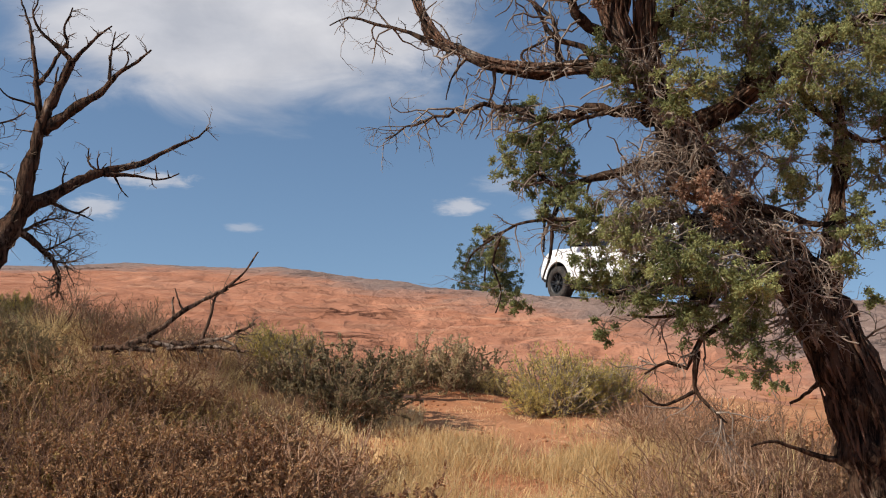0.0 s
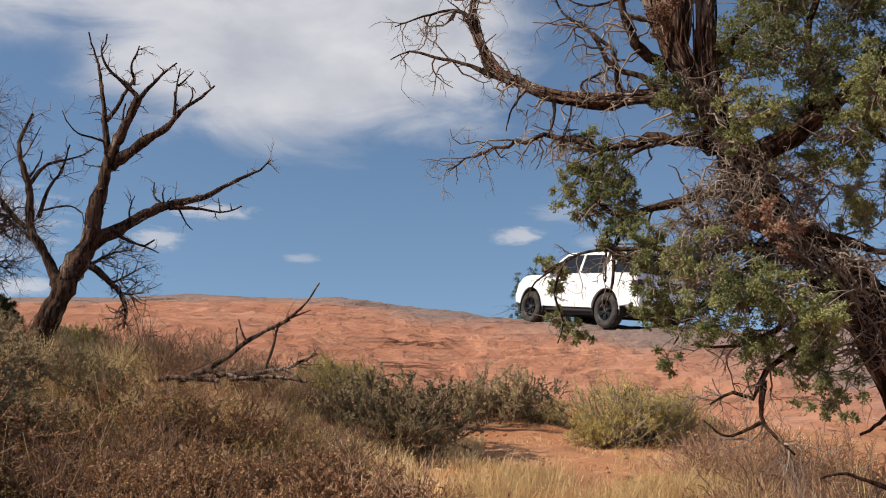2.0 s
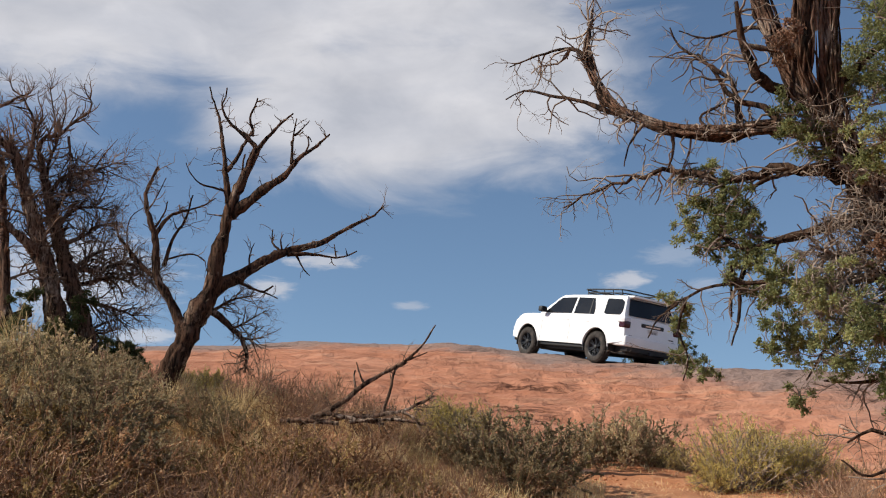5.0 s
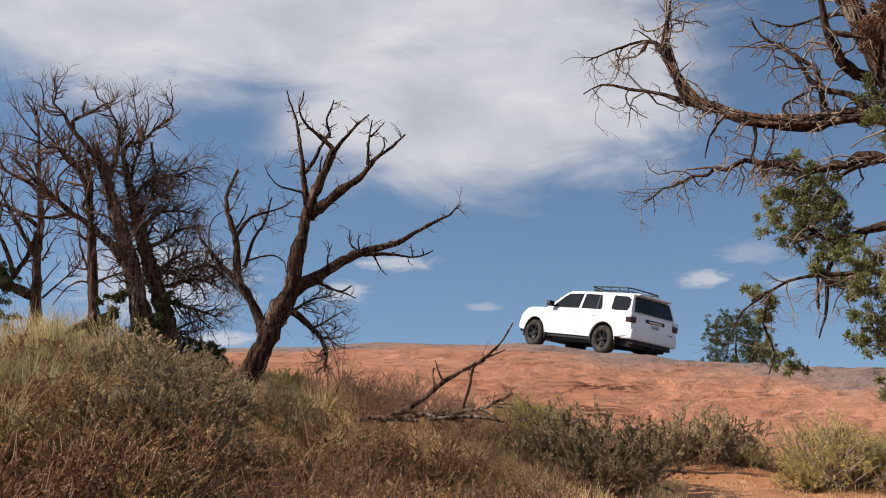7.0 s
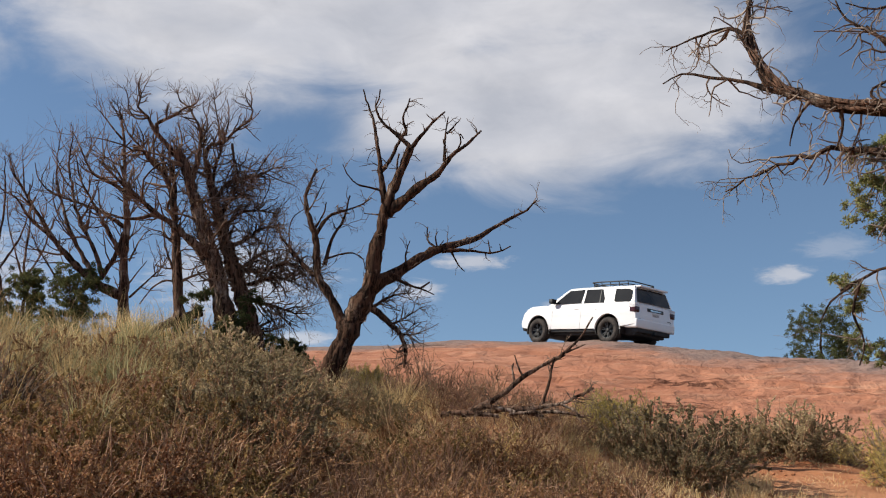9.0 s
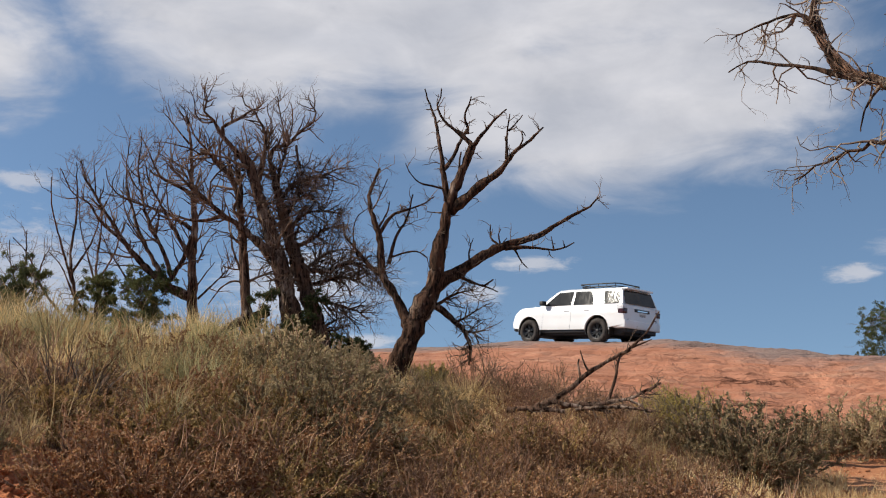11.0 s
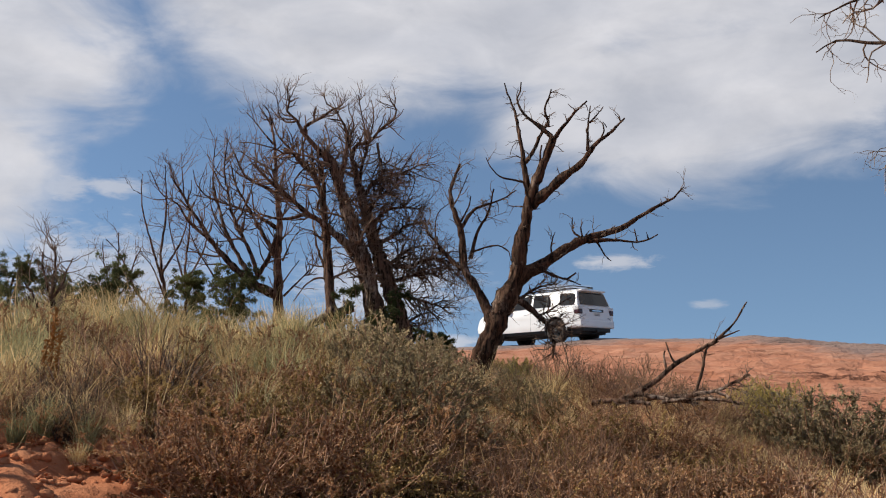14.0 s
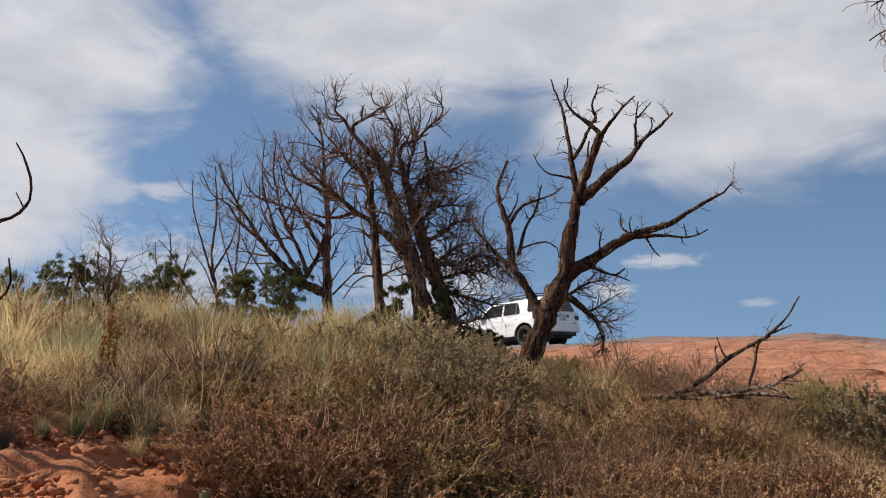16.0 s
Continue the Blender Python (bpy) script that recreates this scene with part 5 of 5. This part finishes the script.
for az, r, size in ((-25.6, 5.0, 0.95), (-23.2, 4.9, 1.0), (-27.4, 5.2, 0.7), (-24.4, 5.5, 1.1)):
    plant(RUST, az, r, size)

# ---------------------------------------------------------------- the car
def box_bm(x0, x1, y0, y1, z0, z1, bevel=0.0, segments=2):
    bm = bmesh.new()
    bmesh.ops.create_cube(bm, size=1)
    for v in bm.verts:
        v.co = Vector(((x0 + x1) / 2 + v.co.x * (x1 - x0), (y0 + y1) / 2 + v.co.y * (y1 - y0), (z0 + z1) / 2 + v.co.z * (z1 - z0)))
    if bevel:
        bmesh.ops.bevel(bm, geom=bm.edges[:], offset=bevel, segments=segments, profile=0.6, affect="EDGES")
    return bm


def slab_bm(corners, normal, thick, bevel=0.0):
    """A thin plate from its outline, grown along the normal."""
    bm = bmesh.new()
    f = bm.faces.new([bm.verts.new(c) for c in corners])
    got = bmesh.ops.extrude_face_region(bm, geom=[f])
    for v in got["geom"]:
        if isinstance(v, bmesh.types.BMVert):
            v.co += Vector(normal) * thick
    bmesh.ops.recalc_face_normals(bm, faces=bm.faces[:])
    if bevel:
        bmesh.ops.bevel(bm, geom=bm.edges[:], offset=bevel, segments=2, affect="EDGES")
    return bm


def lathe_bm(profile, sides=40):
    """Turns (radius, width) pairs about the y axis."""
    bm = bmesh.new()
    rings = [[bm.verts.new((r * math.cos(2 * math.pi * k / sides), w, r * math.sin(2 * math.pi * k / sides))) for k in range(sides)] for r, w in profile]
    for a, b in zip(rings, rings[1:]):
        for k in range(sides):
            bm.faces.new((a[k], a[(k + 1) % sides], b[(k + 1) % sides], b[k]))
    bmesh.ops.recalc_face_normals(bm, faces=bm.faces[:])
    return bm


def arch(cx, cz, rad, start, stop, n=14):
    return [(cx + rad * math.cos(radians(start + (stop - start) * k / n)), cz + rad * math.sin(radians(start + (stop - start) * k / n))) for k in range(n + 1)]


def make_wheel(car, x, side):
    wheel = new("wheel")
    wheel.parent = car
    s = side
    t = lathe_bm([(0.245, 0.10 * s), (0.26, 0.125 * s), (0.33, 0.135 * s), (0.375, 0.125 * s), (0.398, 0.095 * s), (0.402, 0.03 * s), (0.402, -0.03 * s), (0.398, -0.095 * s), (0.36, -0.13 * s), (0.25, -0.11 * s)])
    tyre = part("tyre", from_bm("tyre", t, RUBBER, True), wheel)
    blocks = bmesh.new()
    for k in range(44):
        for w, shift in ((0.075, 0.0), (0.0, 0.5), (-0.075, 0.0)):
            a = 2 * math.pi * (k + shift) / 44
            m = Matrix.Rotation(-a, 4, "Y") @ Matrix.Translation((0.404, w, 0)) @ Matrix.Diagonal((0.014, 0.055, 0.034, 1))
            bmesh.ops.create_cube(blocks, size=1, matrix=m)
    part("tread", from_bm("tread", blocks, RUBBER), tyre)
    rim = part("rim", from_bm("rim", lathe_bm([(0.255, 0.12 * s), (0.235, 0.115 * s), (0.222, 0.05 * s), (0.20, 0.02 * s), (0.05, 0.02 * s), (0.001, 0.02 * s)]), RIM, True), wheel)
    sp = bmesh.new()
    for k in range(6):
        for d in (-0.16, 0.16):
            m = Matrix.Rotation(2 * math.pi * k / 6 + d, 4, "Y") @ Matrix.Translation((0.145, 0.075 * s, 0)) @ Matrix.Rotation(0.12 * s, 4, "Z") @ Matrix.Diagonal((0.175, 0.03, 0.026, 1))
            bmesh.ops.create_cube(sp, size=1, matrix=m)
    part("spokes", from_bm("spokes", sp, RIM), wheel, "matt black split spokes")
    part("hub_cap", from_bm("hub_cap", lathe_bm([(0.065, 0.04 * s), (0.06, 0.095 * s), (0.03, 0.105 * s), (0.001, 0.105 * s)], 16), BLACK, True), wheel)
    for ob in wheel.children_recursive:
        if ob.data.users == 1:
            ob.data.transform(Matrix.Diagonal((0.93, 1.0, 0.93, 1)))
    wheel.matrix_basis = pose(x, 0.80 * side, 0.375)
    return wheel


def make_car():
    car = tagged(new("car"), "white off-road SUV with black wheels, tinted windows and roof rack", "car")
    top_x, top_z = (-1.06, 0.4, 1.7, 2.2, 2.6, 3.15, 3.45, 3.58, 3.62), (1.235, 1.235, 1.23, 1.24, 1.24, 1.225, 1.18, 1.09, 0.95)

    def top_at(x):
        return float(np.interp(x, top_x, top_z))

    def bottom_at(x):
        z = float(np.interp(x, (-1.1, -0.5, 0.5, 2.3, 3.3, 3.62), (0.66, 0.58, 0.52, 0.52, 0.55, 0.60)))
        for c in (0.0, 2.79):
            if abs(x - c) < 0.475:
                z = max(z, 0.47 + math.sqrt(0.2256 - (x - c) ** 2))
        return z

    def flank(x, z):
        """Half width of the body at a station and height."""
        plan = 1 - 0.15 * max(0, (x - 2.6) / 1.04) ** 2.2 - 0.05 * max(0, (-x - 0.4) / 0.73) ** 2
        tuck = 0.055 * max(0, (z - 0.98) / 0.25) ** 1.7 + 0.035 * max(0, (0.66 - z) / 0.2) ** 1.5
        crease = 0.012 * math.exp(-((z - 1.02) / 0.05) ** 2)
        swell = 0.022 * sum(max(0, 1 - (math.hypot(x - c, z - 0.41) / 0.72) ** 4) for c in (0.0, 2.79))
        return 0.915 * plan - tuck + crease + swell

    def end_shift(x, z):
        nose = -0.14 * max(0, (x - 3.1) / 0.52) * abs((z - 0.72) / 0.4) ** 1.5
        tail = 0.07 * max(0, (-x - 0.7) / 0.42) * max(0, (z - 0.85) / 0.35)
        return nose + tail

    xs = [-1.12, -1.09, -1.0, -0.85, -0.7, -0.59]
    for c in (0.0, 2.79):
        xs += [c - 0.475 * math.cos(math.pi * k / 16) * (0.9999 if k in (0, 16) else 1) for k in range(17)]
        if not c:
            xs += [0.58, 0.8, 1.1, 1.4, 1.7, 2.0, 2.15, 2.23]
    xs += [3.36, 3.42, 3.5, 3.56, 3.60, 3.62]
    bm = bmesh.new()
    rows = 9
    skins = {}
    for s in (1, -1):
        cols = []
        for x in xs:
            zb, zt = bottom_at(x), top_at(x)
            col = []
            for k in range(rows + 1):
                z = zb + (zt - zb) * k / rows
                col.append(bm.verts.new((x + end_shift(x, z), s * flank(x, z), z)))
            cols.append(col)
        for p, q in zip(cols, cols[1:]):
            for k in range(rows):
                bm.faces.new((p[k], q[k], q[k + 1], p[k + 1]))
        skins[s] = cols
    # deck, floor, nose and tail between the two flanks
    def bridge(left, right, crown):
        strips = []
        for a, b in zip(left, right):
            line = [a]
            for f in (0.12, 0.3, 0.5, 0.7, 0.88):
                p = a.co.lerp(b.co, f)
                line.append(bm.verts.new(p + Vector(crown) * (1 - (2 * f - 1) ** 2)))
            strips.append(line + [b])
        for p, q in zip(strips, strips[1:]):
            for k in range(6):
                bm.faces.new((p[k], q[k], q[k + 1], p[k + 1]))
    bridge([c[-1] for c in skins[1]], [c[-1] for c in skins[-1]], (0, 0, 0.03))
    bridge([c[0] for c in skins[1]], [c[0] for c in skins[-1]], (0, 0, 0.0))
    bridge(skins[1][0], skins[-1][0], (-0.05, 0, 0))
    bridge(skins[1][-1], skins[-1][-1], (0.10, 0, 0))
    bmesh.ops.recalc_face_normals(bm, faces=bm.faces[:])
    sharp = [e for e in bm.edges if len(e.link_faces) == 2 and e.calc_face_angle(0) > 0.6]
    for e in sharp:
        e.smooth = False
    body = part("body", from_bm("body", bm, PAINT, True), car, "white painted body shell")
    # cabin
    bm = bmesh.new()
    rings = []
    for z, xr, xf, w in ((1.20, -1.045, 2.52, 0.865), (1.30, -1.00, 2.37, 0.845), (1.70, -0.84, 1.84, 0.705), (1.765, -0.80, 1.72, 0.665), (1.80, -0.70, 1.50, 0.56), (1.812, -0.5, 1.2, 0.3)):
        row = [(xr, -w), (xr - 0.03, 0), (xr, w), ((xr * 2 + xf) / 3, w + 0.012), ((xr + xf * 2) / 3, w + 0.010), (xf, w * 0.97), (xf + 0.10, 0), (xf, -w * 0.97), ((xr + xf * 2) / 3, -w - 0.010), ((xr * 2 + xf) / 3, -w - 0.012)]
        rings.append([bm.verts.new((x, y, z)) for x, y in row])
    for a, b in zip(rings, rings[1:]):
        for k in range(10):
            bm.faces.new((a[k], a[(k + 1) % 10], b[(k + 1) % 10], b[k]))
    bm.faces.new(rings[-1])
    bmesh.ops.recalc_face_normals(bm, faces=bm.faces[:])
    cabin = part("cabin", from_bm("cabin", bm, PAINT), car, "white roof and pillars")

    def side_y(z):
        return np.interp(z, (1.20, 1.30, 1.70, 1.765), (0.875, 0.856, 0.717, 0.677))
    for s in (1, -1):
        for name, pts in (("front_door_window", ((2.20, 1.275), (2.10, 1.33), (1.80, 1.60), (1.68, 1.68), (1.12, 1.70), (1.10, 1.275))), ("rear_door_window", ((1.00, 1.275), (1.02, 1.70), (0.40, 1.69), (0.25, 1.42), (0.22, 1.275))),
                          ("quarter_window", ((-0.14, 1.32), (-0.09, 1.66), (-0.12, 1.69), (-0.66, 1.675), (-0.80, 1.62), (-0.86, 1.40), (-0.83, 1.31), (-0.78, 1.29), (-0.20, 1.29)))):
            corners = [(x, s * (side_y(z) - 0.004), z) for x, z in pts]
            part(name, from_bm(name, slab_bm(corners, (0, s, 0.3), 0.016), GLASS), cabin, "dark tinted side glass")
        part("pillar_strip", from_bm("pillar_strip", slab_bm([(0.36, s * (side_y(1.28) + 0.012), 1.28), (0.40, s * (side_y(1.28) + 0.012), 1.28), (0.46, s * (side_y(1.68) + 0.012), 1.68), (0.43, s * (side_y(1.68) + 0.012), 1.68)], (0, s, 0.3), 0.008), BLACK), cabin)
        for x in (2.20, 1.05):
            strip = Acc()
            zs = np.linspace(0.52, 1.20, 12)
            strip.tube([(x + (0.10 * max(0, 0.9 - z) if x > 1 else 0), s * (flank(x, z) + 0.0005), z) for z in zs], np.full(12, 0.0035), 4)
            part("door_seam", strip.mesh("door_seam", SEAM), body)
        for x in (1.24, 0.42):
            y = flank(x, 1.10)
            part("door_handle", from_bm("door_handle", box_bm(x - 0.11, x + 0.11, min(s * (y - 0.01), s * (y + 0.025)), max(s * (y - 0.01), s * (y + 0.025)), 1.085, 1.115, 0.012), PAINT, True), body)
        part("rocker_panel", from_bm("rocker_panel", box_bm(0.46, 2.32, min(s * 0.66, s * 0.84), max(s * 0.66, s * 0.84), 0.43, 0.54, 0.02), BLACK, True), car, "black lower sill")
        part("tail_light", from_bm("tail_light", box_bm(-1.125, -0.86, min(s * 0.70, s * 0.905), max(s * 0.70, s * 0.905), 0.985, 1.15, 0.03), RED_LENS, True), car, "smoked red tail light")
        part("lamp_lens", from_bm("lamp_lens", box_bm(-1.115, -0.80, min(s * 0.71, s * 0.908), max(s * 0.71, s * 0.908), 1.10, 1.245, 0.03), CLEAR_LENS, True), car, "clear upper lens of the tail light")
        part("headlight", from_bm("headlight", box_bm(3.25, 3.50, min(s * 0.58, s * 0.80), max(s * 0.58, s * 0.80), 0.90, 1.03, 0.03), CLEAR_LENS, True), car, "clear headlight")
        m = part("door_mirror", from_bm("door_mirror", box_bm(2.08, 2.24, min(s * 0.89, s * 1.08), max(s * 0.89, s * 1.08), 1.27, 1.42, 0.04), BLACK, True), car, "black door mirror")
        part("mirror_glass", from_bm("mirror_glass", box_bm(2.068, 2.08, min(s * 0.92, s * 1.06), max(s * 0.92, s * 1.06), 1.29, 1.40), GLASS), m)
        for x in (0.0, 2.79):
            liner = bmesh.new()
            pts = arch(x, 0.47, 0.478, -12, 192, 18)
            for (xa, za), (xb, zb) in zip(pts, pts[1:]):
                liner.faces.new([liner.verts.new(c) for c in ((xa, s * 0.885, za), (xb, s * 0.885, zb), (xb, s * 0.40, zb), (xa, s * 0.40, za))])
            bmesh.ops.remove_doubles(liner, verts=liner.verts[:], dist=1e-4)
            bmesh.ops.solidify(liner, geom=liner.faces[:], thickness=0.02)
            part("wheel_arch_liner", from_bm("wheel_arch_liner", liner, BLACK), body)
            flare = Acc()
            p = np.array([(a, s * (flank(a, b) - 0.004), b) for a, b in arch(x, 0.47, 0.487, 4, 176, 22)])
            flare.tube(p, np.full(len(p), 0.016), 8)
            part("wheel_flare", flare.mesh("wheel_flare", PAINT, smooth=True), body)
    rear = [(-1.035, -0.74, 1.29), (-1.065, 0, 1.29), (-1.035, 0.74, 1.29), (-0.868, 0.64, 1.695), (-0.898, 0, 1.695), (-0.868, -0.64, 1.695)]
    part("rear_window", from_bm("rear_window", slab_bm(rear, (-1, 0, 0.35), 0.015), GLASS), cabin, "dark tinted rear glass")
    front = [(2.40, -0.74, 1.29), (2.49, 0, 1.29), (2.40, 0.74, 1.29), (1.85, 0.63, 1.70), (1.945, 0, 1.70), (1.85, -0.63, 1.70)]
    part("windscreen", from_bm("windscreen", slab_bm(front, (0.5, 0, 0.8), 0.012), GLASS), cabin, "tinted windscreen")
    part("roof_spoiler", from_bm("roof_spoiler", box_bm(-1.02, -0.70, -0.62, 0.62, 1.735, 1.79, 0.02), PAINT, True), cabin)
    part("rear_bumper", from_bm("rear_bumper", box_bm(-1.19, -0.62, -0.87, 0.87, 0.555, 0.81, 0.05, 3), PAINT, True), car, "white rear bumper")
    part("bumper_valance", from_bm("bumper_valance", box_bm(-1.12, -0.80, -0.72, 0.72, 0.43, 0.60, 0.03), BLACK, True), car, "black lower valance")
    part("front_bumper", from_bm("front_bumper", box_bm(3.25, 3.66, -0.70, 0.70, 0.50, 0.66, 0.05), BLACK, True), car, "black front bumper")
    part("underbody", from_bm("underbody", box_bm(-0.95, 3.3, -0.66, 0.66, 0.36, 0.72, 0.05), BLACK), car, "black underbody")
    part("axle", from_bm("axle", box_bm(-0.06, 0.06, -0.72, 0.72, 0.34, 0.46, 0.03), BLACK), car)
    part("tow_hitch", from_bm("tow_hitch", box_bm(-1.20, -1.0, -0.06, 0.06, 0.42, 0.50, 0.01), BLACK), car)
    trim = part("tailgate_trim", from_bm("tailgate_trim", box_bm(-1.135, -1.06, -0.36, 0.36, 1.06, 1.155, 0.02), BLACK, True), car, "black tailgate garnish")
    part("badge_bar", from_bm("badge_bar", box_bm(-1.142, -1.135, -0.24, 0.24, 1.085, 1.125), CHROME), trim, "chrome bar")
    plate = part("number_plate", from_bm("number_plate", box_bm(-1.150, -1.118, -0.16, 0.16, 0.90, 1.04), PLATE), car, "pale number plate")
    for y in (-0.10, -0.05, 0.0, 0.05, 0.10):
        part("plate_bar", from_bm("plate_bar", box_bm(-1.153, -1.150, y - 0.016, y + 0.016, 0.935, 1.0), SEAM), plate)
    part("tailgate_seam", from_bm("tailgate_seam", box_bm(-1.142, -1.10, -0.74, 0.74, 0.815, 0.825), SEAM), car)
    part("model_badge", from_bm("model_badge", box_bm(-1.145, -1.12, -0.70, -0.50, 0.86, 0.885), BLACK), car)
    # everything behind the rear wheels is drawn forward to fit the camera's view
    for ob in car.children_recursive:
        if ob.data and ob.data.users == 1:
            for v in ob.data.vertices:
                if v.co.x < -0.35:
                    v.co.x = -0.35 + (v.co.x + 0.35) * 0.80
    # roof rack
    rack = tagged(new("roof_rack"), "low black tubular roof basket")
    rack.parent = car

    def bar(pts, r=0.016, name="bar"):
        a = Acc()
        a.tube(np.array(pts, float), np.full(len(pts), r), 8)
        part(name, a.mesh(name, BLACK, smooth=True), rack)
    for z, g in ((1.855, 0.0), (1.935, 0.03)):
        x0, x1, w = -0.42 - g, 1.00 + g, 0.56 + g
        bar(smooth_line([(x0, -w + 0.1, z), (x0, w - 0.1, z), (x0 + 0.1, w, z), (x1 - 0.2, w, z), (x1, w - 0.2, z), (x1, -w + 0.2, z), (x1 - 0.2, -w, z), (x0 + 0.1, -w, z), (x0, -w + 0.1, z)], 0.08), 0.018 if g else 0.014, "rail")
    for x in (-0.38, -0.05, 0.28, 0.61, 0.90):
        bar([(x, -0.56, 1.855), (x, 0.56, 1.855)], 0.012, "crossbar")
        for s in (1, -1):
            bar([(x, s * 0.56, 1.80), (x, s * 0.56, 1.86), (x, s * 0.59, 1.935)], 0.012, "upright")
    # the body is lowered over its axles to fit the camera's view
    for ob in car.children_recursive:
        if ob.data:
            ob.data.transform(Matrix.Translation((0, 0, -0.10)))
    return car, [make_wheel(car, x, s) for x in (0.0, 2.79) for s in (1, -1)]


CAR, WHEELS = make_car()


# ---------------------------------------------------------------- motion
# seconds, place of the rear axle, heading
DRIVE = [
    (0, 9.45, 19.21, 105.9), (1, 8.84, 20.27, 108.2), (2, 8.20, 21.38, 110.0), (3, 7.54, 22.57, 111.6), (4, 6.88, 23.86, 114.2), (6.5, 5.30, 27.30, 123.0),
    (8, 4.01, 29.30, 130.6), (9, 3.12, 30.40, 134.7), (11.5, 0.42, 32.24, 141.0), (13, -1.54, 33.16, 144.4), (14, -3.04, 33.92, 146.2), (15, -4.48, 34.82, 147.0), (16, -5.97, 35.81, 147.7)]


def motions():
    times = np.arange(0, 81) / 5.0
    keys = np.array(DRIVE)
    fine = np.linspace(0, 16, 641)
    cols = [np.interp(fine, keys[:, 0], keys[:, k]) for k in (1, 2, 3)]
    pad = 30
    kernel = np.hanning(2 * pad + 1)
    kernel /= kernel.sum()
    soft = []
    for c in cols:
        ext = np.concatenate([c[0] - (c[pad:0:-1] - c[0]), c, c[-1] + (c[-1] - c[-2:-pad - 2:-1])])
        soft.append(np.convolve(ext, kernel, "valid"))
    x, y, yaw = [np.interp(times, fine, c) for c in soft]
    rows, rolled, spin = [], 0.0, []
    for k, t in enumerate(times):
        c, s = math.cos(radians(yaw[k])), math.sin(radians(yaw[k]))
        if k:
            rolled += math.hypot(x[k] - x[k - 1], y[k] - y[k - 1])
        foot = {}
        for a in (0.0, 2.79):
            for b in (0.8, -0.8):
                foot[a, b] = float(ground_z(x[k] + a * c - b * s, y[k] + a * s + b * c))
        rear, nose = (foot[0.0, 0.8] + foot[0.0, -0.8]) / 2, (foot[2.79, 0.8] + foot[2.79, -0.8]) / 2
        left, right = (foot[0.0, 0.8] + foot[2.79, 0.8]) / 2, (foot[0.0, -0.8] + foot[2.79, -0.8]) / 2
        pitch, roll = math.degrees(math.atan2(nose - rear, 2.79)), math.degrees(math.atan2(left - right, 1.6))
        rows.append((t, pose(x[k], y[k], rear, roll, -pitch, yaw[k])))
        spin.append((t, math.degrees(rolled / 0.375)))
    walk(CAR, rows)
    for wheel in WHEELS:
        at = wheel.matrix_basis.translation.copy()
        walk(wheel, [(t, pose(at.x, at.y, at.z, 0, a, 0)) for t, a in spin])


motions()
